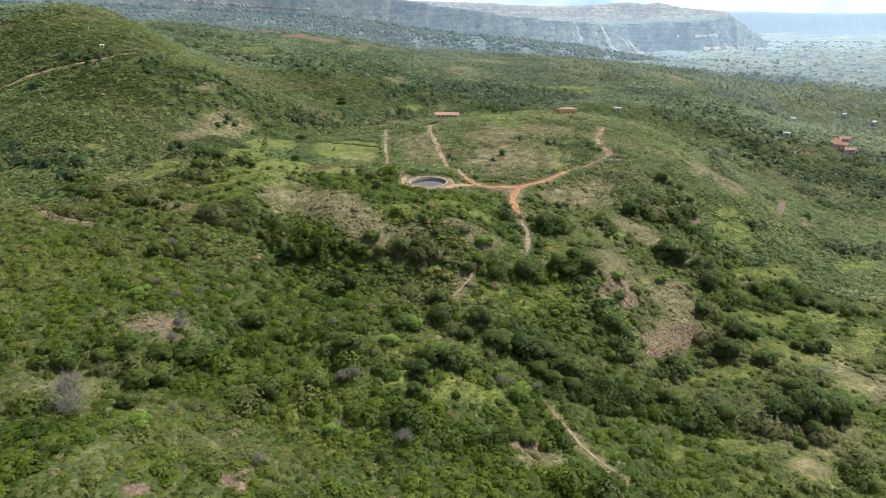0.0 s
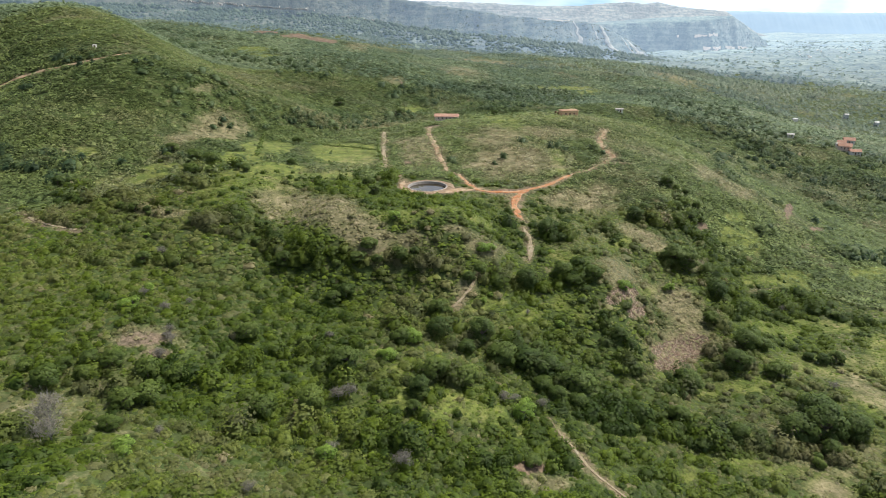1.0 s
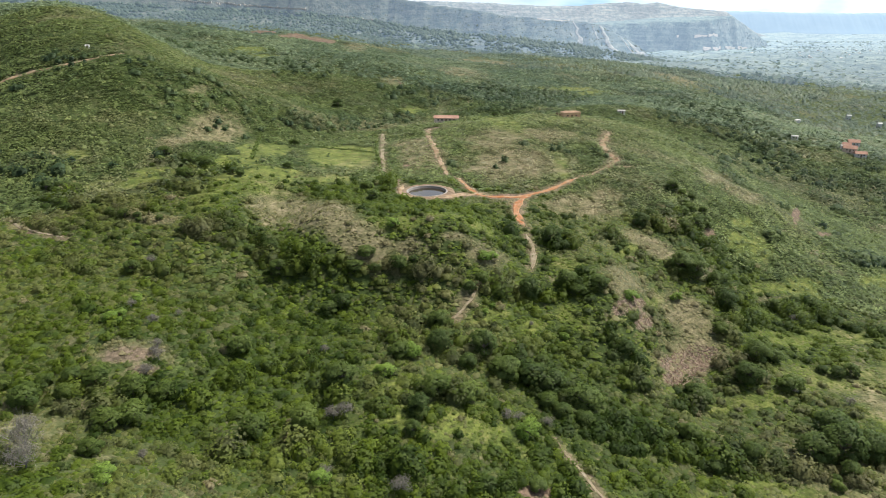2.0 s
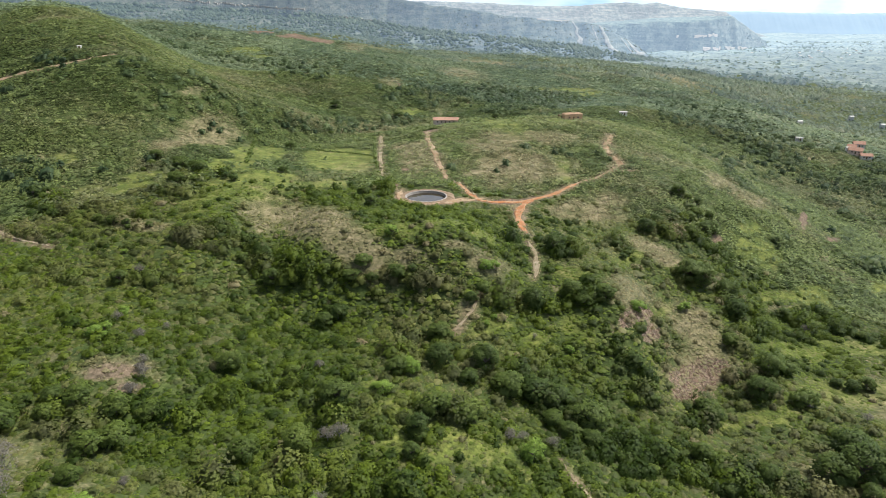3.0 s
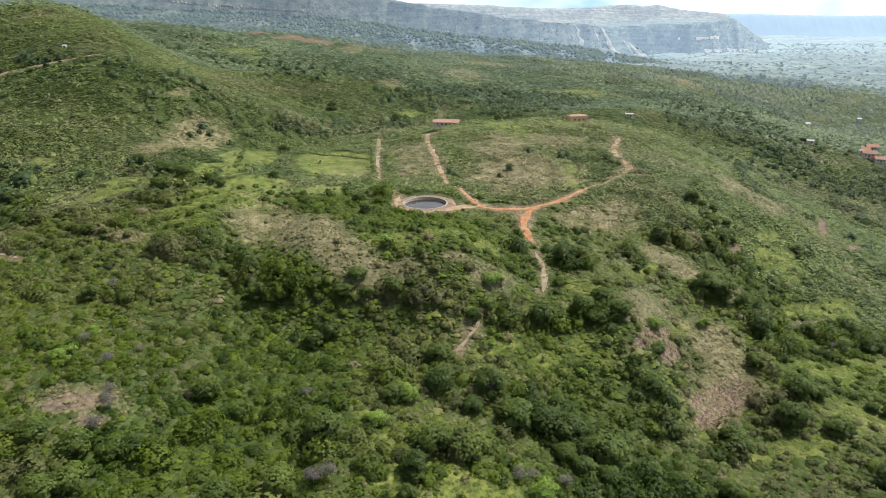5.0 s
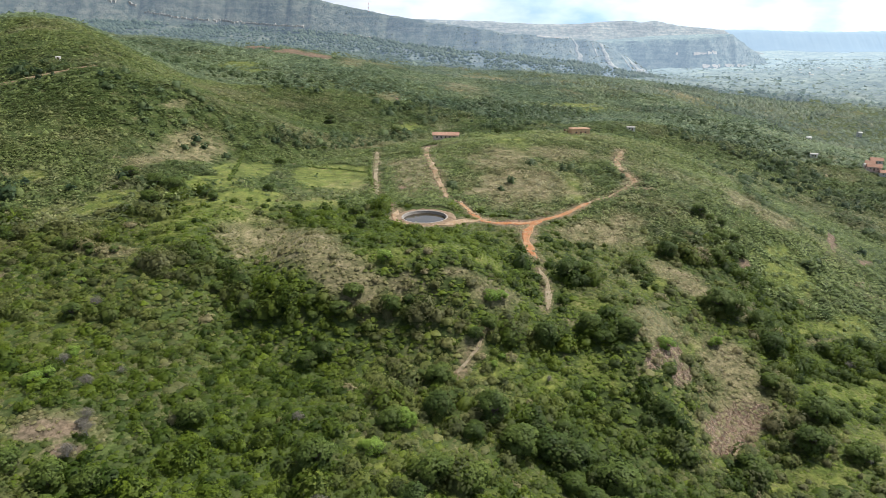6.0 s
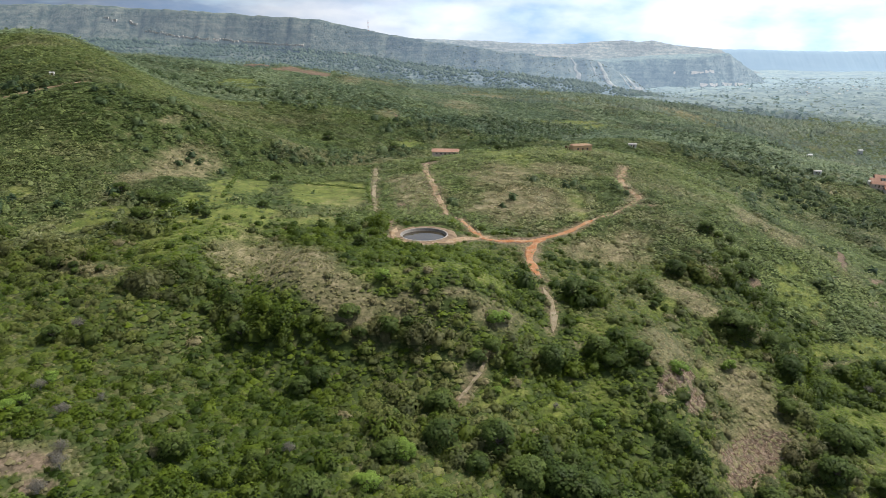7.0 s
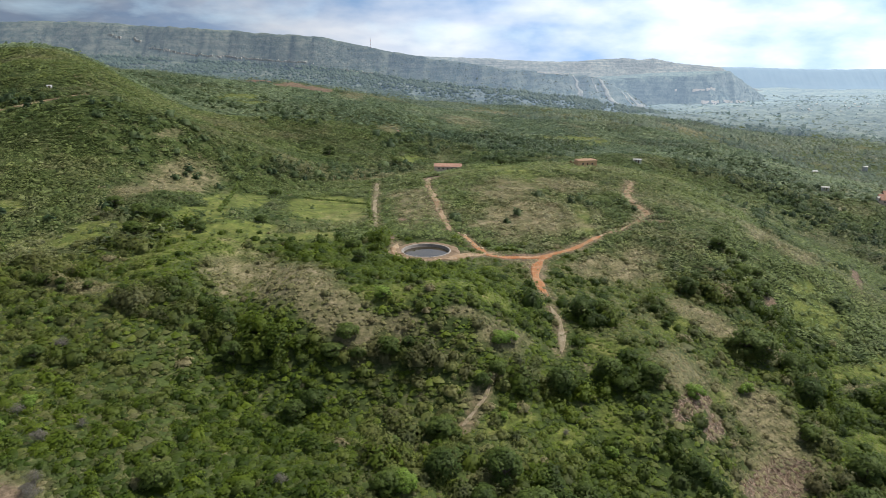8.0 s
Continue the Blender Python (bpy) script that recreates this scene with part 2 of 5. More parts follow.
WOOD_FOUR = [(-6, 136, 6, 2, 7), (13, 133, 14, 2, 13), (28, 135, 9, 2, 11), (-32, 143, 5, 2, -3), (-5, 146, 3, 2, 17), (7, 149, 3, 2, 31), (43, 120, 5, 3, 27), (33, 122, 5, 3, 18), (111, 165, 5, 3, 10), (157, 238, 8, 7, -19), (167, 228, 8, 4, -21), (143, 236, 8, 5, 40), (140, 202, 6, 3, -20), (113, 185, 5, 3, 22), (117, 208, 5, 2, 29), (29, 216, 10, 4, 5), (50, 218, 6, 3, -21)]
WOOD_FAR = [(22, 670, 97, 19, 44), (93, 706, 101, 25, 45), (67, 612, 52, 27, 56), (229, 595, 36, 19, 24), (261, 583, 28, 27, -15), (289, 541, 27, 17, -54), (302, 481, 27, 19, -8), (328, 464, 30, 15, 40), (217, 309, 22, 9, 22), (249, 324, 33, 6, 46), (372, 528, 35, 12, 36), (-64, 488, 52, 15, 48), (-95, 467, 55, 6, 58), (-32, 537, 21, 16, 47), (437, 883, 125, 28, 47), (549, 881, 56, 32, 21), (284, 814, 52, 31, 25)]
WOOD_SLOPE = [(108, 291, 7, 6, 86), (117, 278, 11, 5, -61), (120, 309, 11, 5, -53), (120, 236, 13, 6, 46), (185, 402, 42, 8, 71), (165, 303, 13, 4, 38), (275, 440, 29, 10, 82), (147, 249, 10, 5, 22), (286, 525, 25, 11, -47), (274, 577, 27, 14, -31), (74, 260, 9, 5, -90)]
WOOD_REMOTE = [(137, 976, 102, 45, 49), (234, 938, 97, 26, 31), (465, 1245, 330, 43, 58), (620, 1255, 345, 66, 55), (647, 1130, 107, 37, 31), (107, 694, 59, 23, 51), (68, 706, 44, 13, 56), (-2, 609, 39, 15, 42)]
BARE_SOIL = [(-43, 105, 4, 2, -25), (-57, 94, 2, 2, 82), (-19, 344, 4, 2, -81), (-21, 306, 5, 2, -88), (210, 365, 38, 2, 60), (214, 338, 20, 2, 40), (35, 296, 20, 3, 25), (23, 134, 5, 2, 17), (-155, 236, 2, 2, -44), (124, 286, 5, 2, 44), (90, 463, 7, 4, 8), (2, 488, 10, 4, -4), (-8, 445, 5, 8, 0)]
DRY_FAR = [(19, 807, 26, 70, 0), (69, 1084, 50, 60, 0), (370, 1035, 40, 50, 0), (-156, 419, 10, 3, 67), (177, 936, 37, 14, -68), (-50, 642, 16, 8, 64), (-125, 962, 89, 20, 90)]
GRASS_FAR = [(-224, 755, 30, 24, -74), (-195, 720, 22, 13, -54), (158, 804, 60, 12, 41), (-27, 560, 17, 11, 73), (185, 802, 26, 9, 29), (-25, 1215, 60, 40, 0)]
STRAW = [(85, 202, 14, 6, 40), (78, 192, 10, 3, 41), (67, 213, 11, 2, 44), (72, 210, 7, 2, 53), (-85, 165, 7, 3, 10), (-80, 161, 4, 2, 8)]
SOIL_FAR = [(-278, 1045, 34, 32, 0), (-222, 978, 26, 18, 0), (-182, 975, 26, 22, 0), (-44, 636, 8, 3, 60)]
FIELDS = [(-102, 367, 36, 15, -85), (-58, 372, 43, 23, -83), (-103, 320, 17, 11, -74), (-80, 304, 17, 9, 39)]




def cover(x, y, patches, ragged=0.35, seed=11, soft=0.35):
    """From 0 outside the patches to 1 inside, with ragged borders."""
    best = np.zeros(np.shape(x))
    wobble = value_noise(x, y, 9, seed) * 0.6 + value_noise(x, y, 3.5, seed + 1) * 0.4
    for cx, cy, rx, ry, turn in patches:
        c, s = math.cos(radians(turn)), math.sin(radians(turn))
        u, v = (x - cx) * c + (y - cy) * s, (y - cy) * c - (x - cx) * s
        d = np.sqrt((u / rx) ** 2 + (v / ry) ** 2) + ragged * wobble
        best = np.maximum(best, np.clip((1.0 + soft / 2 - d) / soft, 0, 1))
    return best


def dryness(x, y):
    broad = np.clip(0.55 * value_noise(x, y, 48, 13) + 0.3 * value_noise(x, y, 17, 14) - 0.12, 0, 0.6)
    return np.maximum(np.maximum(0.88 * cover(x, y, DRY_ONE + DRY_TWO + DRY_FAR, 0.55, 11, 0.85), broad), np.maximum(0.8 * verge(x, y), straw(x, y)))


def pasture(x, y):
    far = np.maximum(cover(x, y, FIELDS, 0.25, 21, 0.3), 0.9 * cover(x, y, GRASS_FAR, 0.5, 21, 0.7))
    return np.maximum(0.85 * cover(x, y, GRASS_ONE + GRASS_TWO + GRASS_THREE, 0.45, 21, 0.6), far)


def woodland(x, y):
    return cover(x, y, WOOD_ONE + WOOD_TWO + WOOD_THREE + WOOD_FOUR + WOOD_SLOPE + WOOD_FAR + WOOD_REMOTE, 0.4, 31)


def straw(x, y):
    return cover(x, y, STRAW, 0.4, 43, 0.5)


def bare_soil(x, y):
    return cover(x, y, BARE_SOIL + SOIL_FAR, 0.4, 41)


# ------------------------------------------------------------ materials
def material(name, rough=0.9):
    m = bpy.data.materials.new(name)
    m.use_nodes = True
    b = m.node_tree.nodes["Principled BSDF"]
    b.inputs["Roughness"].default_value = rough
    b.inputs["Specular IOR Level"].default_value = 0.2
    return m, m.node_tree.nodes, m.node_tree.links, b


def noise_node(n, l, size, detail=4.0, rough=0.55):
    """Noise in world metres."""
    place, tex = n.new("ShaderNodeNewGeometry"), n.new("ShaderNodeTexNoise")
    tex.inputs["Scale"].default_value, tex.inputs["Detail"].default_value = 1.0 / size, detail
    tex.inputs["Roughness"].default_value = rough
    l.new(place.outputs["Position"], tex.inputs["Vector"])
    return tex.outputs["Fac"]


def ramp(n, l, fac, *stops):
    r = n.new("ShaderNodeValToRGB")
    while len(r.color_ramp.elements) < len(stops):
        r.color_ramp.elements.new(0.5)
    for e, (at, col) in zip(r.color_ramp.elements, stops):
        e.position, e.color = at, (*col, 1)
    l.new(fac, r.inputs["Fac"])
    return r.outputs["Color"]


def mix(n, l, fac, a, b, how="MIX"):
    m = n.new("ShaderNodeMix")
    m.data_type, m.blend_type = "RGBA", how
    for key, value in (("Factor", fac), ("A", a), ("B", b)):
        if isinstance(value, (float, int)):
            m.inputs[key].default_value = value
        elif isinstance(value, tuple):
            m.inputs[key].default_value = (*value, 1)
        else:
            l.new(value, m.inputs[key])
    return m.outputs["Result"]


def math_node(n, l, how, a, b):
    m = n.new("ShaderNodeMath")
    m.operation = how
    for i, value in enumerate((a, b)):
        if isinstance(value, (float, int)):
            m.inputs[i].default_value = value
        else:
            l.new(value, m.inputs[i])
    return m.outputs["Value"]


def attribute(n, name):
    a = n.new("ShaderNodeAttribute")
    a.attribute_name = name
    return a.outputs["Fac"]


def bump(n, l, b, height, strength=0.5, deep=0.2):
    k = n.new("ShaderNodeBump")
    k.inputs["Strength"].default_value, k.inputs["Distance"].default_value = strength, deep
    l.new(height, k.inputs["Height"])
    l.new(k.outputs["Normal"], b.inputs["Normal"])


def ground_material():
    m, n, l, b = material("ground", 0.95)
    fine, mid, wide = noise_node(n, l, 0.9, 6), noise_node(n, l, 5.0, 5), noise_node(n, l, 40.0, 4)
    scrub = ramp(n, l, mid, (0.3, (0.035, 0.054, 0.012)), (0.55, (0.056, 0.076, 0.02)), (0.75, (0.098, 0.096, 0.042)))
    grass = ramp(n, l, mid, (0.3, (0.072, 0.1, 0.018)), (0.7, (0.15, 0.162, 0.04)))
    dry = ramp(n, l, mid, (0.28, (0.1, 0.093, 0.042)), (0.5, (0.17, 0.147, 0.08)), (0.75, (0.25, 0.208, 0.13)))
    soil = ramp(n, l, fine, (0.3, (0.1, 0.07, 0.05)), (0.7, (0.185, 0.128, 0.088)))
    wobble = math_node(n, l, "MULTIPLY", math_node(n, l, "SUBTRACT", fine, 0.5), 1.1)

    broad = math_node(n, l, "SUBTRACT", mid, 0.5)

    def mask(name, low=0.2, high=0.9):
        v = math_node(n, l, "ADD", attribute(n, name), math_node(n, l, "ADD", wobble, broad))
        r = n.new("ShaderNodeMapRange")
        r.inputs["From Min"].default_value, r.inputs["From Max"].default_value = low, high
        l.new(v, r.inputs["Value"])
        return r.outputs["Result"]

    col = mix(n, l, mask("pasture"), scrub, grass)
    col = mix(n, l, mask("dry", 0.15, 1.05), col, dry)
    col = mix(n, l, mask("straw"), col, ramp(n, l, fine, (0.3, (0.115, 0.085, 0.055)), (0.7, (0.185, 0.14, 0.1))))
    col = mix(n, l, mask("soil"), col, soil)
    place, flat_, step = n.new("ShaderNodeNewGeometry"), n.new("ShaderNodeMapping"), n.new("ShaderNodeTexNoise")
    flat_.inputs["Scale"].default_value = (0.16, 0.16, 1.7)
    l.new(place.outputs["Position"], flat_.inputs["Vector"])
    l.new(flat_.outputs["Vector"], step.inputs["Vector"])
    step.inputs["Scale"].default_value, step.inputs["Detail"].default_value = 1.0, 5.0
    col = mix(n, l, 0.8, col, ramp(n, l, step.outputs["Fac"], (0.36, (0.62, 0.64, 0.6)), (0.64, (1.3, 1.28, 1.25))), "MULTIPLY")
    col = mix(n, l, 0.65, col, ramp(n, l, fine, (0.25, (0.45, 0.45, 0.45)), (0.75, (1.3, 1.3, 1.3))), "MULTIPLY")
    col = mix(n, l, 0.4, col, ramp(n, l, wide, (0.3, (0.75, 0.8, 0.75)), (0.7, (1.25, 1.2, 1.2))), "MULTIPLY")
    l.new(col, b.inputs["Base Color"])
    bump(n, l, b, fine, 0.7, 0.35)
    return m


def leaf_material(name, dark, light, sere=None, shared=False, haze_glow=0.0, coarse=0.0):
    """Leaves: the tint of each plant, and of each spray of leaves, varies."""
    m, n, l, b = material(name, 0.6)
    geo, info = n.new("ShaderNodeNewGeometry"), n.new("ShaderNodeObjectInfo")
    tint = math_node(n, l, "ADD", attribute(n, "tint"), math_node(n, l, "MULTIPLY", info.outputs["Random"], 0.6 if shared else 0.0))
    col = ramp(n, l, tint, (0.0, dark), (1.0, light))
    if sere:
        col = mix(n, l, attribute(n, "sere"), col, sere)
    grain = ramp(n, l, geo.outputs["Random Per Island"], (0.0, (0.78, 0.8, 0.78)), (1.0, (1.22, 1.2, 1.14)))
    col = mix(n, l, 1.0, col, grain, "MULTIPLY")
    tufty = noise_node(n, l, 0.45, 4, 0.7)
    col = mix(n, l, 0.8, col, ramp(n, l, tufty, (0.32, (0.58, 0.6, 0.56)), (0.66, (1.4, 1.38, 1.3))), "MULTIPLY")
    if coarse:
        col = mix(n, l, 0.55, col, ramp(n, l, noise_node(n, l, coarse, 3, 0.6), (0.36, (0.5, 0.54, 0.5)), (0.64, (1.5, 1.46, 1.4))), "MULTIPLY")
    l.new(col, b.inputs["Base Color"])
    # Far leaves glow bluish, standing in for the haze before them.
    b.inputs["Emission Color"].default_value, b.inputs["Emission Strength"].default_value = (0.55, 0.75, 1.0, 1), haze_glow
    thin, add = n.new("ShaderNodeBsdfTranslucent"), n.new("ShaderNodeMixShader")
    l.new(col, thin.inputs["Color"])
    add.inputs["Fac"].default_value = 0.42
    l.new(b.outputs["BSDF"], add.inputs[1])
    l.new(thin.outputs["BSDF"], add.inputs[2])
    l.new(add.outputs["Shader"], n["Material Output"].inputs["Surface"])
    return m


def plain_material(name, low, high, size, rough=0.9, relief=0.0):
    m, n, l, b = material(name, rough)
    fine, wide = noise_node(n, l, size, 6), noise_node(n, l, size * 9, 3)
    col = ramp(n, l, fine, (0.3, low), (0.7, high))
    col = mix(n, l, 0.35, col, ramp(n, l, wide, (0.3, (0.7, 0.7, 0.7)), (0.7, (1.3, 1.3, 1.3))), "MULTIPLY")
    l.new(col, b.inputs["Base Color"])
    if relief:
        bump(n, l, b, fine, 0.6, relief)
    return m


GROUND = ground_material()
SHRUB_LEAF = leaf_material("shrub_leaves", (0.032, 0.058, 0.005), (0.108, 0.15, 0.013), (0.24, 0.208, 0.118))
# Paler, bluer copy of the shrub leaves: haze put into the base colour.
HAZED_FAR_LEAF = leaf_material("hazed_far_leaves", (0.07, 0.11, 0.07), (0.19, 0.24, 0.142), (0.26, 0.23, 0.16), coarse=4.5)
TREE_LEAF = leaf_material("tree_leaves", (0.044, 0.074, 0.016), (0.125, 0.168, 0.04), shared=True)
WOOD_LEAF = leaf_material("wood_leaves", (0.04, 0.07, 0.032), (0.115, 0.155, 0.066), coarse=3.0)
GREEN_LEAF = leaf_material("green_leaves", (0.056, 0.09, 0.017), (0.145, 0.19, 0.042), shared=True)
LIGHT_LEAF = leaf_material("light_leaves", (0.13, 0.21, 0.035), (0.22, 0.31, 0.06), shared=True)
DRY_LEAF = leaf_material("dry_twigs", (0.11, 0.1, 0.086), (0.22, 0.2, 0.172), shared=True)
BARK = plain_material("bark", (0.09, 0.075, 0.06), (0.2, 0.17, 0.14), 0.3)
def dirt_material(name, red, tan, pale):
    """Bare earth: red clay, tan dust and pale grit in patches, with small stones."""
    m, n, l, b = material(name, 0.95)
    fine, mid, wide = noise_node(n, l, 0.35, 6, 0.65), noise_node(n, l, 2.2, 5), noise_node(n, l, 14.0, 3)
    col = mix(n, l, ramp(n, l, wide, (0.38, (0.0,) * 3), (0.62, (1.0,) * 3)), red, tan)
    col = mix(n, l, ramp(n, l, mid, (0.45, (0.0,) * 3), (0.7, (0.8,) * 3)), col, pale)
    col = mix(n, l, 0.7, col, ramp(n, l, fine, (0.3, (0.55,) * 3), (0.7, (1.35,) * 3)), "MULTIPLY")
    l.new(col, b.inputs["Base Color"])
    bump(n, l, b, fine, 0.7, 0.12)
    return m


DIRT = dirt_material("dirt_road", (0.29, 0.115, 0.045), (0.31, 0.175, 0.09), (0.35, 0.25, 0.16))
PALE_DIRT = dirt_material("pale_dirt", (0.25, 0.16, 0.09), (0.29, 0.21, 0.13), (0.34, 0.27, 0.19))


# ------------------------------------------------------------ ground sheet
def mesh_from(name, verts, faces, material_, smooth=True):
    """A mesh from arrays of corners and of faces with three or four of them each."""
    me = bpy.data.meshes.new(name)
    verts, faces = np.asarray(verts, np.float32), np.asarray(faces, np.int32)
    k = faces.shape[1]
    me.vertices.add(len(verts))
    me.vertices.foreach_set("co", verts.ravel())
    me.loops.add(faces.size)
    me.loops.foreach_set("vertex_index", faces.ravel())
    me.polygons.add(len(faces))
    me.polygons.foreach_set("loop_start", np.arange(0, faces.size, k, dtype=np.int32))
    me.polygons.foreach_set("use_smooth", np.full(len(faces), smooth))
    me.update(calc_edges=True)
    me.materials.append(material_)
    return me


def put_attribute(me, name, values):
    me.attributes.new(name, "FLOAT", "POINT").data.foreach_set("value", np.asarray(values, np.float32))


def grid_faces(rows, cols, closed=False):
    i, j = np.meshgrid(np.arange(rows - 1), np.arange(cols if closed else cols - 1), indexing="ij")
    k = (j + 1) % cols
    return np.stack([i * cols + j, i * cols + k, (i + 1) * cols + k, (i + 1) * cols + j], -1).reshape(-1, 4)


def build_ground():
    """One sheet all round, fine where the flight looks, out to the horizon."""
    turns = np.radians(np.concatenate([np.arange(-46, 46, 0.4), np.arange(46, 314, 4.0)]))
    reach = np.concatenate([[0.0], np.geomspace(30, 90, 12), np.geomspace(92, 520, 260), np.geomspace(527, 4950, 130)])
    a, r = np.meshgrid(turns, reach)
    x, y = r * np.sin(a), r * np.cos(a) - 20
    z = land(x, y)
    flat = (x.ravel(), y.ravel())
    me = mesh_from("ground", np.stack([*flat, z.ravel()], 1), grid_faces(len(reach), len(turns), True)[:, ::-1], GROUND)
    put_attribute(me, "dry", dryness(*flat))
    put_attribute(me, "pasture", pasture(*flat))
    put_attribute(me, "straw", straw(*flat))
    put_attribute(me, "soil", np.maximum(bare_soil(*flat), 0.55 * verge(*flat)))
    return tagged(new("ground", me), "rolling dry tropical hillside with scrub, pasture and brown slopes", "ground", kind="structure")


build_ground()


# ------------------------------------------------------------ far tablelands
def rock_material(name, low, high, cliff, glow=None, strength=0.0, haze_glow=0.0, axis="X", span_=(-500.0, 600.0)):
    m, n, l, b = material(name, 0.95)
    fine, mid = noise_node(n, l, 26.0, 9, 0.72), noise_node(n, l, 160.0, 5)
    green = ramp(n, l, fine, (0.4, low), (0.58, high))
    geo, sep = n.new("ShaderNodeNewGeometry"), n.new("ShaderNodeSeparateXYZ")
    l.new(geo.outputs["Normal"], sep.inputs["Vector"])
    steep = n.new("ShaderNodeMapRange")
    steep.inputs["From Min"].default_value, steep.inputs["From Max"].default_value = 0.85, 0.45
    l.new(sep.outputs["Z"], steep.inputs["Value"])
    streak, place, scale = n.new("ShaderNodeTexNoise"), n.new("ShaderNodeNewGeometry"), n.new("ShaderNodeMapping")
    scale.inputs["Scale"].default_value = (0.09, 0.012, 0.012)
    l.new(place.outputs["Position"], scale.inputs["Vector"])
    l.new(scale.outputs["Vector"], streak.inputs["Vector"])
    streak.inputs["Scale"].default_value, streak.inputs["Detail"].default_value = 1.0, 6.0
    rock = ramp(n, l, streak.outputs["Fac"], (0.3, tuple(v * 0.86 for v in cliff)), (0.7, cliff))
    speck = math_node(n, l, "MULTIPLY", steep.outputs["Result"], ramp(n, l, fine, (0.35, (0.1,) * 3), (0.6, (0.75,) * 3)))
    col = mix(n, l, speck, green, rock)
    col = mix(n, l, 0.6, col, ramp(n, l, mid, (0.35, (0.6,) * 3), (0.65, (1.35,) * 3)), "MULTIPLY")
    layer, strata = n.new("ShaderNodeMapping"), n.new("ShaderNodeTexNoise")
    layer.inputs["Scale"].default_value = (0.006, 0.006, 0.11)
    l.new(place.outputs["Position"], layer.inputs["Vector"])
    l.new(layer.outputs["Vector"], strata.inputs["Vector"])
    strata.inputs["Scale"].default_value, strata.inputs["Detail"].default_value = 1.0, 6.0
    col = mix(n, l, 0.55, col, ramp(n, l, strata.outputs["Fac"], (0.38, (0.6, 0.66, 0.62)), (0.62, (1.35, 1.28, 1.2))), "MULTIPLY")
    l.new(col, b.inputs["Base Color"])
    # Haze painted as emission; it can grow along x or y.
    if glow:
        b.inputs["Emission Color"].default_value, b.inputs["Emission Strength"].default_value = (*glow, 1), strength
        if haze_glow:
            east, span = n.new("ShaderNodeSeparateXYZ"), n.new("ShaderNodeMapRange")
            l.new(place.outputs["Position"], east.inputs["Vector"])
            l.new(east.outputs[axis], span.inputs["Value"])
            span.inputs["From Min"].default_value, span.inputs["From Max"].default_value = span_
            span.inputs["To Min"].default_value, span.inputs["To Max"].default_value = strength, haze_glow
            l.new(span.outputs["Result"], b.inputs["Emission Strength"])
    bump(n, l, b, fine, 0.8, 9.0)
    return m


# Bluish emission on these far slopes is haze put into the material.
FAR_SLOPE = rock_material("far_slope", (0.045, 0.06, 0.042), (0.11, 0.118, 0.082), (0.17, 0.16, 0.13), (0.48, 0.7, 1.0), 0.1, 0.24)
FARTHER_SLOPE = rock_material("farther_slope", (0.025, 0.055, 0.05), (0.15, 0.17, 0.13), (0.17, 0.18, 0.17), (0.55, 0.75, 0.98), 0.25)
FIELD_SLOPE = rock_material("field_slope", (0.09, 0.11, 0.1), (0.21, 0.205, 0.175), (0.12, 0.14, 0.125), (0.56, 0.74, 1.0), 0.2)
# Haze put into the ridge itself: blue base colour and bluish emission.
HAZE_RIDGE = plain_material("haze_ridge", (0.1, 0.14, 0.16), (0.13, 0.17, 0.18), 90.0)
HAZE_RIDGE.node_tree.nodes["Principled BSDF"].inputs["Emission Color"].default_value = (0.5, 0.7, 0.95, 1)
HAZE_RIDGE.node_tree.nodes["Principled BSDF"].inputs["Emission Strength"].default_value = 0.36
# Valley haze painted as emission that strengthens with distance.
VALLEY = rock_material("hazed_valley_fields", (0.03, 0.05, 0.038), (0.13, 0.145, 0.1), (0.14, 0.15, 0.12), (0.58, 0.78, 1.0), 0.12, 0.36, "Y", (1500.0, 3000.0))
# Pale rock, brightened by a glow that stands in for lit haze.
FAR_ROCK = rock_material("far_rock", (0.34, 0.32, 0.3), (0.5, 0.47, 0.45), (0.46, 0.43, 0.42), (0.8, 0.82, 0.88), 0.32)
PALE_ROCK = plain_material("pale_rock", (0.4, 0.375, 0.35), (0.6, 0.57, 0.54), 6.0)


FACES = {}  # the surface of each tableland, for what stands on it
PROFILE = np.array([(-1.0, -0.25), (-0.5, -0.1), (-0.2, -0.03), (0.0, 0.0), (0.15, 0.1), (0.3, 0.23), (0.42, 0.36), (0.52, 0.48), (0.61, 0.6), (0.69, 0.71), (0.76, 0.8), (0.83, 0.89), (0.89, 0.95), (0.95, 0.985), (1.05, 1.0), (1.6, 1.0), (2.6, 0.98), (5.0, 0.9)])


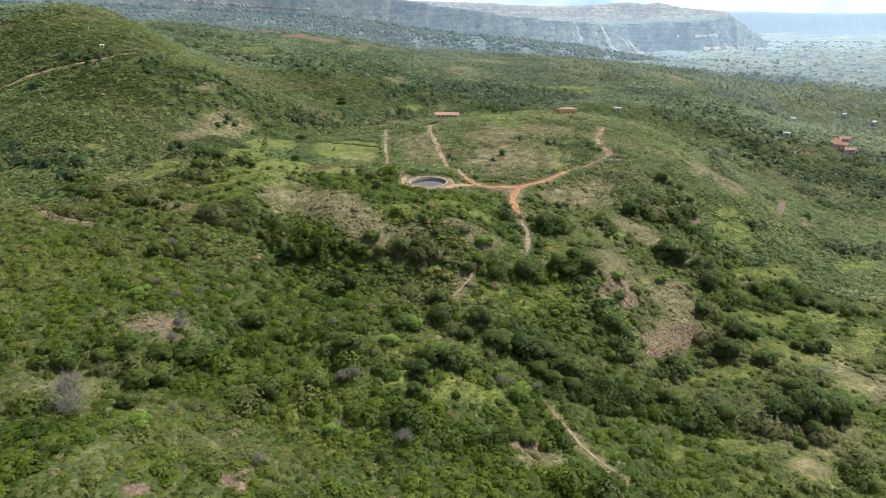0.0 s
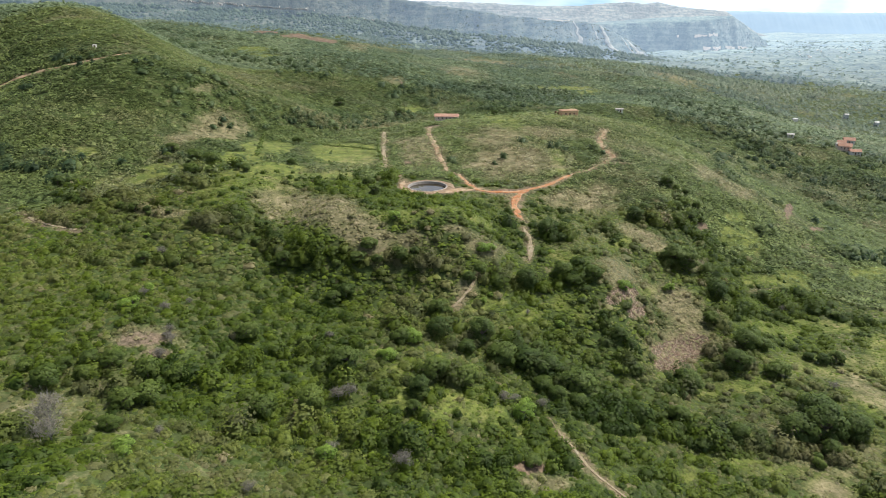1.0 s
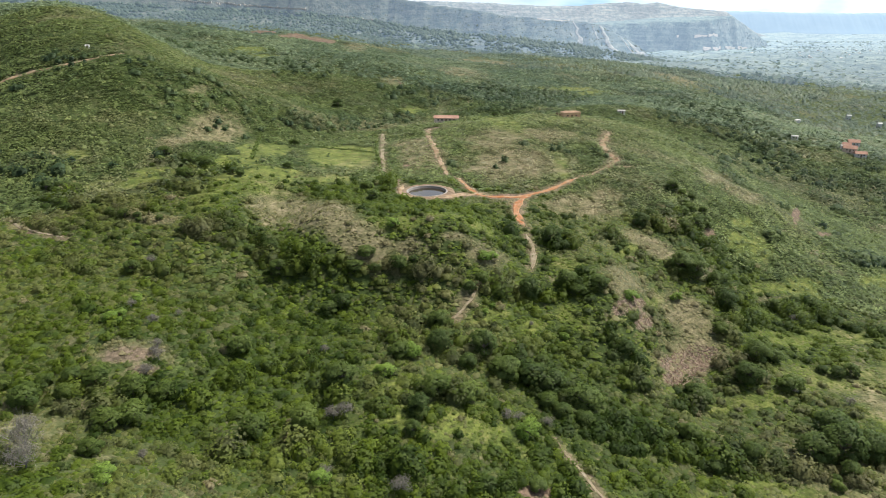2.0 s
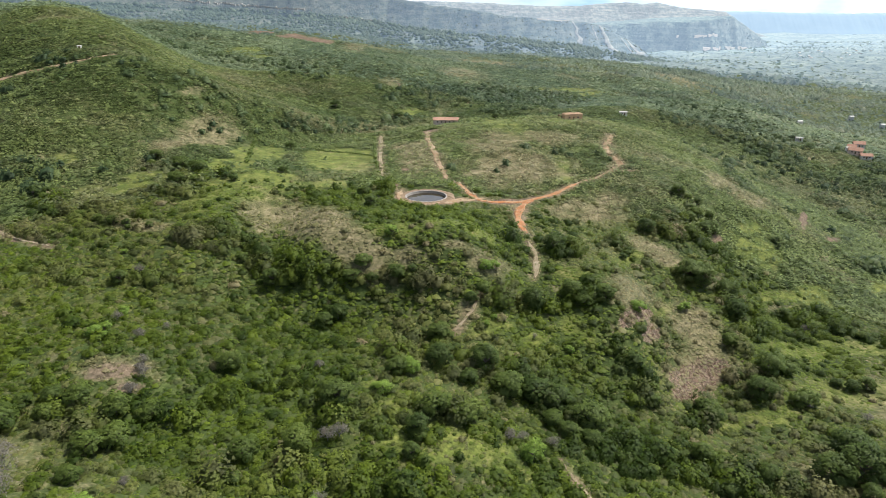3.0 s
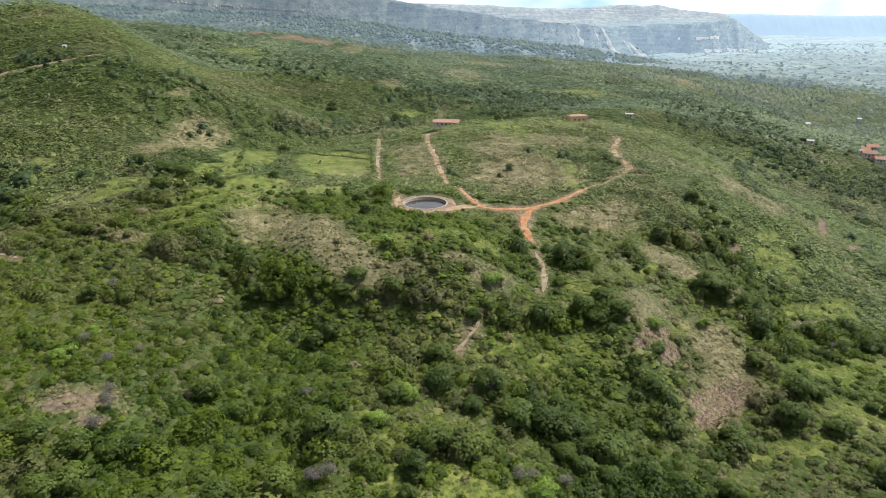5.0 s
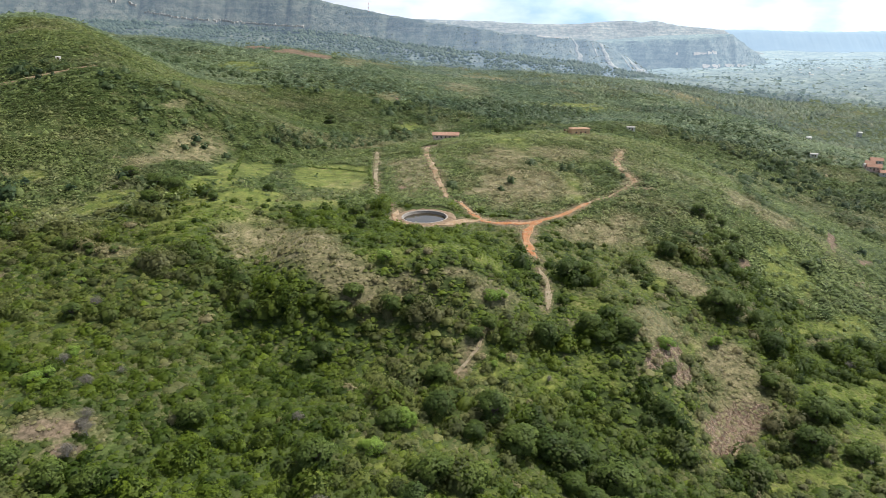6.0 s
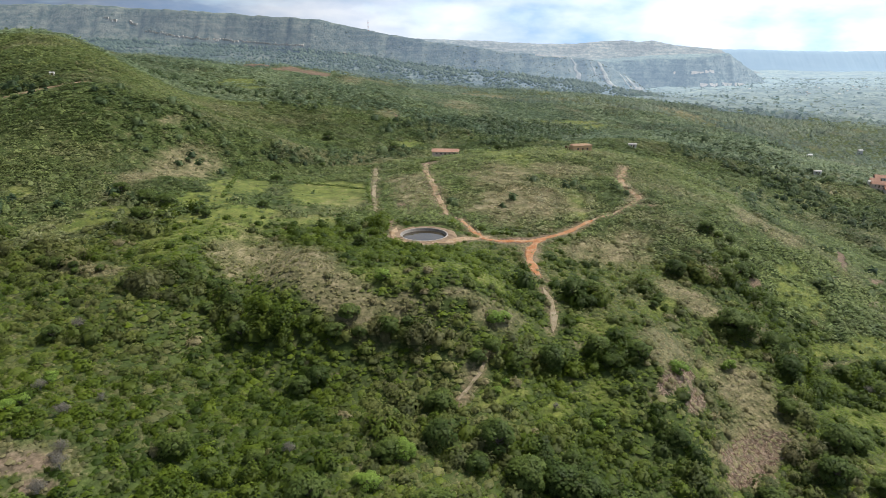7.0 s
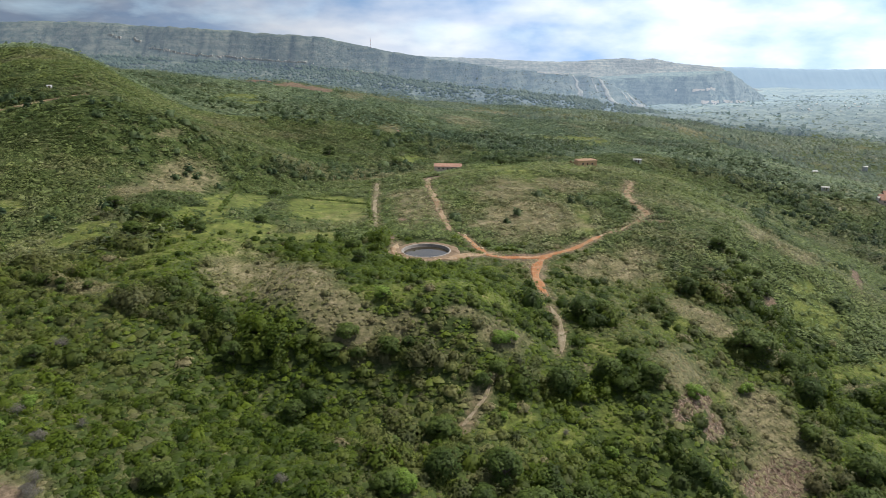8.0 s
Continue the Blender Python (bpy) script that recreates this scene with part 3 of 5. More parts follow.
def escarpment(name, nodes, label, mat=None, apron=260.0, slope=120.0, back=500.0, gully=9.0, seed=5):
    """A long hill with a steep face: nodes of x, y, height of the foot and of the rim."""
    nodes = np.array(nodes, float)
    way = np.r_[0, np.cumsum(np.hypot(*np.diff(nodes[:, :2], axis=0).T))]
    s = np.arange(0, way[-1], 6.0)
    x, y, foot, rim = (np.interp(s, way, nodes[:, k]) for k in range(4))
    rim = 121 + (rim - 121) * (1 + slope / y) + value_noise(s, 0 * s, 40, seed + 4) * 1.6 + value_noise(s, 0 * s, 13, seed + 5) * 1.2
    v = []
    for at, up in PROFILE:
        wave = value_noise(s, 0 * s + at * 5, 34, seed) * gully + value_noise(s, 0 * s, 150, seed + 1) * gully * 1.6 + value_noise(s, 0 * s + at * 9, 14, seed + 3) * gully * 0.4
        out = at * (apron if at < 0 else slope) - wave * (1 if 0 < at < 1.0 else 0.3) if at <= 1.05 else slope * 1.05 + (at - 1.05) * back + 0 * s
        high = foot + (rim - foot) * up + value_noise(s, 0 * s + at * 60, 30, seed + 2) * (rim - foot) * 0.02 * min(1, gully / 9)
        if at < -0.4:
            high = land(x, y + out) - 4
        v.append(np.stack([x, y + out, high], 1))
    FACES[name] = np.stack(v)
    me = mesh_from(name, np.concatenate(v), grid_faces(len(PROFILE), len(s)), mat or FAR_SLOPE)
    return tagged(new(name, me), label, "hill", kind="structure")


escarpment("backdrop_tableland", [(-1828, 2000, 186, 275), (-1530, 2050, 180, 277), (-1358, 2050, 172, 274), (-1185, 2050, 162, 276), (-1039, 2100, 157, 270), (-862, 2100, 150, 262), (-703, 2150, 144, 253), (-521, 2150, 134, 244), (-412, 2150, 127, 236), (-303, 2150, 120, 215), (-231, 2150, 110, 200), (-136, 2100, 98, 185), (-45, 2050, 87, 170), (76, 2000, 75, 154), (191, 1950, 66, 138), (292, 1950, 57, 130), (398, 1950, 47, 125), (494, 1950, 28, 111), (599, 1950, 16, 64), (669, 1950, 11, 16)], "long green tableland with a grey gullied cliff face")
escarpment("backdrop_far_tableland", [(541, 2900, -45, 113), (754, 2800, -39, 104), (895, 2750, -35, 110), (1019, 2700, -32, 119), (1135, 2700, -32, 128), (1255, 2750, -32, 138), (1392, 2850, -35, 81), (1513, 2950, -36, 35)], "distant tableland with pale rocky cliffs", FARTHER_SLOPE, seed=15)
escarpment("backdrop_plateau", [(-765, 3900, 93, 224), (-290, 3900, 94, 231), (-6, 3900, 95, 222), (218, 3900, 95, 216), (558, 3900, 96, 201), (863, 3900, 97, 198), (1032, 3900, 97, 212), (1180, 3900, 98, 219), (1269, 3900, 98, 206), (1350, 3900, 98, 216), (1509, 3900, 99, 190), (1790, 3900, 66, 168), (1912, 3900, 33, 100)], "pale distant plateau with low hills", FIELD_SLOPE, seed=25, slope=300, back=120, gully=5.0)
escarpment("backdrop_horizon_ridge", [(1700, 4400, -63, 178), (1868, 4400, -63, 176), (2190, 4400, -62, 173), (2472, 4400, -41, 166), (2795, 4400, -40, 159), (3200, 4400, -51, 164), (3700, 4400, -54, 178)], "hazy blue ridge on the horizon", HAZE_RIDGE, seed=35, slope=300, back=40, gully=0.0)


def build_valley():
    """The wide valley floor far off, on the farther part of the ground."""
    # Added over the ground sheet so that its emission can pass for haze.
    turns, reach = np.radians(np.arange(12, 58, 0.5)), np.geomspace(1750, 4900, 90)
    a, r = np.meshgrid(turns, reach)
    x, y = r * np.sin(a), r * np.cos(a) - 20
    edge = np.clip((r - 1750) / 150, 0, 1) * 6 - 2
    v = np.stack([x.ravel(), y.ravel(), (land(x, y) + edge).ravel()], 1)
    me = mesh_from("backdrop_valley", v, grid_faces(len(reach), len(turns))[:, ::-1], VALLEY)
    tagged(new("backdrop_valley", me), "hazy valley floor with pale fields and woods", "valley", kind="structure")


build_valley()


def on_face(face, u, at):
    """Places on a tableland: u from one end to the other, at up its profile."""
    rows = FACES[face]
    k = np.interp(at, PROFILE[:, 0], np.arange(len(PROFILE)))
    j = np.clip(np.asarray(u) * (rows.shape[1] - 1), 0, rows.shape[1] - 2)
    a, b = np.floor(k).astype(int), np.floor(j).astype(int)
    a = np.minimum(a, len(PROFILE) - 2)
    p, q = (k - a)[..., None], (j - b)[..., None]
    return (rows[a, b] * (1 - q) + rows[a, b + 1] * q) * (1 - p) + (rows[a + 1, b] * (1 - q) + rows[a + 1, b + 1] * q) * p


NEAR_FACE, FAR_FACE = "backdrop_tableland", "backdrop_far_tableland"
# Scree's own pale grey, with bluish emission added as haze.
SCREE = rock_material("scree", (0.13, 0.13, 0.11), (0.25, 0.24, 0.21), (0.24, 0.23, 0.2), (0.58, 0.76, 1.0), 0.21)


def u_at(face, x):
    """Where along a tableland its face crosses that x."""
    row = FACES[face][3][:, 0]
    return np.interp(x, row, np.linspace(0, 1, len(row)))


def ledge(face, x0, x1, at, high, label, seed, mat=None, drop=0.0, gaps=-0.25):
    """A broken ledge of pale rock: upright blocks side by side along a tableland's face."""
    turn = np.random.default_rng(seed)
    x = x0
    bm = bmesh.new()
    while x < x1:
        wide = high * (0.5 + 2.4 * turn.random() ** 2)
        if value_noise(np.array([x]), np.array([seed * 7.0]), high * 7, seed)[0] > gaps:
            tall = high * (0.2 + 0.7 * turn.random())
            p = on_face(face, np.array(u_at(face, x)), np.array(at + drop * (x - x0) / (x1 - x0) + turn.normal() * 0.012))
            block(bm, p[0] - wide * 0.52, p[0] + wide * 0.52, p[1] - 2.0 - 2 * turn.random(), p[1] + 6, p[2] - high, p[2] + tall)
        x += wide
    for v in bm.verts:
        v.co += Vector(turn.normal(size=3) * high * 0.07)
    me = bpy.data.meshes.new("backdrop_rocks")
    bm.to_mesh(me)
    bm.free()
    me.materials.append(mat or PALE_ROCK)
    return tagged(new("backdrop_rocks", me), label, "rocks", kind="stuff")


def chute(face, x0, x1, at0, at1, wide, label, seed):
    """A streak of pale scree running down a tableland's face, ragged at its borders."""
    n = 40
    k = np.linspace(0, 1, n)
    x = x0 + (x1 - x0) * k ** 1.2 + value_noise(k * 40, 0 * k, 7, seed) * wide * 0.4
    at = at0 + (at1 - at0) * k
    rows = []
    for side in (-1.15, -1.0, -0.4, 0.3, 1.0, 1.15):
        half = wide * (0.35 + 0.8 * k) * (1 + 0.7 * value_noise(k * 60, 0 * k + side * 30, 4, seed + 1))
        p = on_face(face, u_at(face, x + side * half / 2), at)
        p[:, 1] += (3.0 if abs(side) > 1.1 else -2.5) * np.minimum(1, 6 * np.minimum(k, 1 - k)) + 1.0 * (np.minimum(k, 1 - k) < 0.03)
        rows.append(p)
    me = mesh_from("backdrop_scree", np.concatenate(rows), grid_faces(len(rows), n), SCREE)
    return tagged(new("backdrop_scree", me), label, "scree", kind="structure")


def block(bm, x0, x1, y0, y1, z0, z1):
    m = Matrix.Translation(((x0 + x1) / 2, (y0 + y1) / 2, (z0 + z1) / 2)) @ Matrix.Diagonal((x1 - x0, y1 - y0, z1 - z0, 1))
    bmesh.ops.create_cube(bm, size=1, matrix=m)


ledge(NEAR_FACE, -820, -430, 0.34, 4.0, "broken band of pale rock along the foot of the tableland", 3, drop=-0.04, gaps=-0.55)
ledge(NEAR_FACE, -1085, -1000, 0.64, 5.5, "pale rock outcrop high on the tableland", 4, drop=-0.03, gaps=-0.5)
ledge(NEAR_FACE, -960, -820, 0.46, 3.5, "pale ledge low on the tableland", 8, drop=-0.12, gaps=-0.2)
ledge(NEAR_FACE, -340, -230, 0.16, 6, "scattered pale rocks below the tableland", 5, gaps=-0.1)
ledge(NEAR_FACE, -60, 40, 0.05, 4, "small pale rocks at the foot of the slope", 11, gaps=0.1)
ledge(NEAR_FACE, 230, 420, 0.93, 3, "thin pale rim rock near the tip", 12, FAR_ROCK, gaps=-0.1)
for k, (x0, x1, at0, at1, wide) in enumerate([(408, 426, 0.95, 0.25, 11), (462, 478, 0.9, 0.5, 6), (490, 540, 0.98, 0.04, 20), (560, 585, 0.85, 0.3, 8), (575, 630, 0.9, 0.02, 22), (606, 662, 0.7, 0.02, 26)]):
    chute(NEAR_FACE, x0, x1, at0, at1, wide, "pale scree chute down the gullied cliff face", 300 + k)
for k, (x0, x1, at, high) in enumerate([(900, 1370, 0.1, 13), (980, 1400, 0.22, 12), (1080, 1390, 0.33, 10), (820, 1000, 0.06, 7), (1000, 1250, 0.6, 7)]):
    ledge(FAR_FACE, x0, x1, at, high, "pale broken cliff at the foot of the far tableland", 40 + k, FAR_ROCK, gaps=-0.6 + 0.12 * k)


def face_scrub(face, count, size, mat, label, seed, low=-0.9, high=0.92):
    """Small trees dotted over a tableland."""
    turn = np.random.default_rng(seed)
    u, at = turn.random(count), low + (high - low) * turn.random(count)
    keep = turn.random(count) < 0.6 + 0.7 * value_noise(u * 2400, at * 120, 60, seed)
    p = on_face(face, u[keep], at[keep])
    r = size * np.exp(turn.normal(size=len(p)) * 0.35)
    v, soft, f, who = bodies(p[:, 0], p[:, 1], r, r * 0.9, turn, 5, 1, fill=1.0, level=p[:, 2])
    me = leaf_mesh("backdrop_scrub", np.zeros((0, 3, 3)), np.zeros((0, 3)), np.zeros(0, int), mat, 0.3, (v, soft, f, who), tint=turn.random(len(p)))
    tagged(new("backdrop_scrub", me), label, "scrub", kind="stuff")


# ------------------------------------------------------------ roads and paths
SAND = dirt_material("sandy_path", (0.19, 0.15, 0.09), (0.25, 0.2, 0.13), (0.33, 0.28, 0.2))


def dirt_way(name, points, wide, mat, label, seed=0):
    """A strip of bare earth that follows the ground, with uneven borders."""
    q = along(points)
    d = np.gradient(q, axis=0)
    d /= np.hypot(d[:, 0], d[:, 1])[:, None] + 1e-9
    side = np.stack([d[:, 1], -d[:, 0]], 1)
    end = np.minimum(np.arange(len(q)), np.arange(len(q))[::-1]) * 1.5
    half = wide / 2 * (1 + 0.35 * value_noise(np.arange(len(q)) * 1.5, 0 * q[:, 0] + seed, 9, 3)) * np.clip(0.2 + end / 5, 0, 1)
    lift = {-1.25: -0.5, -1.0: 0.12, -0.6: 0.22, -0.35: 0.15, 0.0: 0.27, 0.35: 0.15, 0.6: 0.22, 1.0: 0.12, 1.25: -0.5}
    v = []
    for k, up in lift.items():
        e = half * (1 + 0.45 * value_noise(np.arange(len(q)) * 1.5, 0 * half + seed + k * 9, 3, 5))
        p = q + side * (k * e)[:, None]
        v.append(np.stack([p[:, 0], p[:, 1], land(p[:, 0], p[:, 1]) + up], 1))
    me = mesh_from(name, np.concatenate(v), grid_faces(len(v), len(q)), mat)
    return tagged(new(name, me), label, "dirt road", kind="structure")


dirt_way("road_ridge", ROAD_RIDGE, 2.5, DIRT, "reddish dirt road round the foot of the hill", 1)
dirt_way("path_bend", PATH_BEND, 1.1, PALE_DIRT, "narrow dusty track to the crest road", 11)
dirt_way("road_climb", ROAD_CLIMB, 3.0, PALE_DIRT, "reddish dirt road climbing to the long house", 2)
dirt_way("road_crest", ROAD_CREST, 3.4, PALE_DIRT, "pale dirt road climbing over the crest", 3)
dirt_way("road_descent", ROAD_DESCENT, 3.2, DIRT, "red dirt road running down the spur", 4)
dirt_way("path_spur", PATH_SPUR, 1.9, SAND, "worn sandy track down the spur", 5)
dirt_way("path_glade", PATH_GLADE, 1.0, SAND, "narrow footpath through the scrub", 6)
dirt_way("path_field", PATH_FIELD, 2.2, SAND, "dusty track beside the pasture", 7)
dirt_way("path_near", PATH_NEAR, 0.8, SAND, "sandy footpath between shrubs", 8)

dirt_way("road_hill", ROAD_HILL, 2.2, PALE_DIRT, "pale dirt road cut into the upper hillside", 9)
dirt_way("path_scrub", PATH_SCRUB, 1.2, SAND, "short pale footpath across the scrub", 12)
dirt_way("road_pond", ROAD_POND, 3.4, PALE_DIRT, "trampled pale earth round the pond", 10)

# ------------------------------------------------------------ plants
def sprays(centres, sizes, outward, turn, corners=4, level=0.5, loose=0.5):
    """Little folded sprays of leaves, each with three or four corners, wound to face outward."""
    n = len(centres)
    nrm = 0.6 * outward + np.array([0, 0, level]) + loose * turn.normal(size=(n, 3))
    nrm[:, 2] = np.abs(nrm[:, 2]) + 0.05
    nrm /= np.linalg.norm(nrm, axis=1)[:, None]
    t = np.cross(nrm, turn.normal(size=(n, 3)))
    t /= np.linalg.norm(t, axis=1)[:, None] + 1e-9
    b = np.cross(nrm, t)
    s = sizes[:, None]
    bend = nrm * s * 0.25
    if corners == 3:
        return np.stack([centres - t * s * 0.7 - b * s * 0.4, centres + t * s * 0.7 - b * s * 0.4 - bend, centres + b * s * 0.8], 1)
    return np.stack([centres - t * s * 0.62, centres - b * s * 0.5 - bend, centres + t * s * 0.62, centres + b * s * 0.5 - bend * 0.3], 1)


def tufts(x, y, radius, height, count, leaf, turn, corners=4, lift=0.02, level=0.6, loose=0.4):
    """Uneven domes of leaf sprays, one for each place: corners, soft normals, and to which place each spray belongs."""
    n = len(x)
    k = n * count
    i = np.repeat(np.arange(n), count)
    u, v = turn.random(k) * 2 * math.pi, turn.random(k)
    z = v ** 0.75
    w = np.sqrt(np.clip(1 - z * z, 0, 1))
    lump = 0.8 + 0.25 * turn.random(k)
    rough = 1 + (0.22 * np.sin(u * 2 + i * 1.7) + 0.16 * np.sin(u * 5 + i * 3.1)) * w
    d = np.stack([np.cos(u) * w * rough, np.sin(u) * w * rough, z * (1 + 0.2 * np.sin(u * 3 + i))], 1)
    size3 = np.stack([radius[i], radius[i], height[i]], 1)
    c = d * lump[:, None] * size3
    c += np.stack([x[i], y[i], land(x, y)[i] + lift * height[i]], 1)
    out = d / size3
    out /= np.linalg.norm(out, axis=1)[:, None] + 1e-9
    return sprays(c, leaf[i] * (0.6 + 0.8 * turn.random(k)), out, turn, corners, level, loose), out, i


def bodies(x, y, radius, height, turn, sides=6, rings=2, lift=0.0, fill=0.74, level=None):
    """Leafy domes under the sprays: corners, soft normals, faces, and to which place each corner belongs."""
    n = len(x)
    spin = turn.random((n, 1)) * 2 * math.pi + np.arange(sides) * 2 * math.pi / sides
    points = [np.stack([0 * x, 0 * x, 0 * x + 1], 1)[:, None, :]]
    for k in range(rings):
        polar = math.pi / 2 * (k + 1) / rings + 0.12 * (k + 1 == rings)
        grow = 1 + 0.2 * turn.normal(size=(n, sides))
        points.append(np.stack([np.cos(spin) * math.sin(polar) * grow, np.sin(spin) * math.sin(polar) * grow, math.cos(polar) * (0.85 + 0.3 * turn.random((n, sides)))], 2))
    d = np.concatenate(points, 1)
    m = d.shape[1]
    size3 = np.stack([radius, radius, height], 1)[:, None, :]
    v = d * size3 * fill + np.stack([x, y, (land(x, y) if level is None else level) + lift * height], 1)[:, None, :]
    soft = d / size3
    soft /= np.linalg.norm(soft, axis=2)[:, :, None] + 1e-9
    f = [(0, 1 + k, 1 + (k + 1) % sides) for k in range(sides)]
    for r in range(rings - 1):
        for k in range(sides):
            a, b, c, e = 1 + r * sides + k, 1 + r * sides + (k + 1) % sides, 1 + (r + 1) * sides + (k + 1) % sides, 1 + (r + 1) * sides + k
            f += [(a, e, c), (a, c, b)]
    faces = (np.arange(n) * m)[:, None, None] + np.array(f)[None]
    return v.reshape(-1, 3), soft.reshape(-1, 3), faces.reshape(-1, 3), np.repeat(np.arange(n), m)


def leaf_mesh(name, corners, soft, i, mat, up=0.55, body=None, **values):
    """Sprays, and the domes under them, as one mesh; values are given by plant."""
    n, k = corners.shape[:2]
    f = np.arange(n * k).reshape(-1, k)
    f = f if k == 3 else np.concatenate([f[:, (0, 1, 2)], f[:, (0, 2, 3)]])
    v, nrm, who = corners.reshape(-1, 3), np.repeat(soft, k, 0), np.repeat(i, k)
    if body is not None:
        f = np.concatenate([f, body[2] + len(v)])
        v, nrm, who = np.concatenate([v, body[0]]), np.concatenate([nrm, body[1]]), np.concatenate([who, body[3]])
    me = mesh_from(name, v, f, mat)
    for key, value in values.items():
        put_attribute(me, key, value[who])
    nrm = nrm + np.array([0, 0, up])
    nrm /= np.linalg.norm(nrm, axis=1)[:, None]
    me.normals_split_custom_set_from_vertices(nrm.tolist())
    return me


def scatter(per_area, near, far, turn, low=-0.78, high=0.78):
    """Random places in the fan that the flight looks over."""
    n = int(per_area * 0.56 * (high - low) * (far ** 2 - near ** 2))
    r = np.sqrt(turn.random(n) * (far ** 2 - near ** 2) + near ** 2)
    a = low + turn.random(n) * (high - low)
    return r * np.sin(a), r * np.cos(a)


def keep_off_ways(x, y):
    free = np.hypot(x + 6.5, y - 292.5) > 15.0
    for ob in scene.objects:
        if ob.name.startswith(("road_", "path_")):
            p = np.empty(len(ob.data.vertices) * 3, np.float32)
            ob.data.vertices.foreach_get("co", p)
            p = p.reshape(-1, 3)[::3, :2]
            close = np.flatnonzero((x > p[:, 0].min() - 2) & (x < p[:, 0].max() + 2) & (y > p[:, 1].min() - 2) & (y < p[:, 1].max() + 2))
            for k in range(0, len(close), 20000):
                c = close[k:k + 20000]
                d = np.abs(x[c, None] - p[None, :, 0]) + np.abs(y[c, None] - p[None, :, 1])
                free[c] &= d.min(1) > (1.2 if ob.name.startswith("road_") else 0.6)
    return free


def shrub_field(name, per_area, near, far, size, leaf, count, seed, label, mat=None, corners=4, low=-0.78, in_dry=0.2, only_woods=False):
    turn = np.random.default_rng(seed)
    x, y = scatter(per_area, near, far, turn, low)
    dry, field, wood = dryness(x, y), pasture(x, y), woodland(x, y)
    thick = 0.5 + 0.45 * (y > 600) * (x > -60) - 0.45 * (value_noise(x, y, 260, 53) > 0.1) * (np.hypot(x, y) > 2000) + 0.35 * value_noise(x, y, 26, 51) + 0.25 * value_noise(x, y, 8, 52)
    thick = thick + 0.3 * (np.hypot(x, y) < 165) * (x < 45)
    chance = np.clip(thick + 0.18, 0.1, 1) * (1 - (1 - in_dry) * np.clip(1.6 * dry, 0, 1)) * (1 - field * np.where(y < 318, 0.97 - 0.4 * (value_noise(x, y, 13, 55) > 0.2), 0.96)) + 0.45 * wood * (1 - field)
    chance = wood * (1 - field) if only_woods else chance
    keep = (turn.random(len(x)) < chance) & (bare_soil(x, y) < 0.4)
    x, y = x[keep], y[keep]
    free = keep_off_ways(x, y)
    x, y = x[free], y[free]
    dry, field, wood = dryness(x, y), pasture(x, y), woodland(x, y)
    radius = size * np.clip(np.exp(turn.normal(size=len(x)) * 0.45), 0.4, 2.1) * (1 + 0.2 * wood) * (1 - 0.4 * dry)
    height = radius * (0.55 + 0.4 * turn.random(len(x))) * (1 + 0.5 * wood)
    # Nearest shrubs tinted darker: foreground shade put into the leaf colour.
    tint = np.clip(0.5 + (0.4 * value_noise(x, y, 120, 63) if far > 600 else 0) + 0.42 * value_noise(x, y, 34, 61) + 0.22 * value_noise(x, y, 11, 62) + (0.3 if far < 400 else 0.16) * turn.normal(size=len(x)) + 0.06 - np.where(y > 430, 0.2, np.where((x < -20) | (y > 210), 0.04, 0.3)) * wood - 0.06 * (y < 150), 0, 1)
    sere = np.clip(0.3 * value_noise(x, y, 45, 71) + 0.15 * value_noise(x, y, 13, 72) + 0.8 * dry + 0.3 * (turn.random(len(x)) - 0.5) + 0.7 * (turn.random(len(x)) < 0.015), 0, 1)
    sere = sere * (0.45 if near > 600 else 1.0)
    out, soft, i = tufts(x, y, radius, height, count, leaf * (radius / size) ** 0.8, turn, 3)
    body = bodies(x, y, radius, height, turn, 6, 2, fill=0.62 if only_woods else 0.74) if corners == 4 else bodies(x, y, radius, height, turn, 5, 1, fill=0.6)
    ob = new(name, leaf_mesh(name, out, soft, i, mat or SHRUB_LEAF, 0.5 if corners == 4 else (1.0 if far < 700 else 1.2), body=body, tint=tint, sere=sere))
    return tagged(ob, label, "shrubs", kind="stuff")


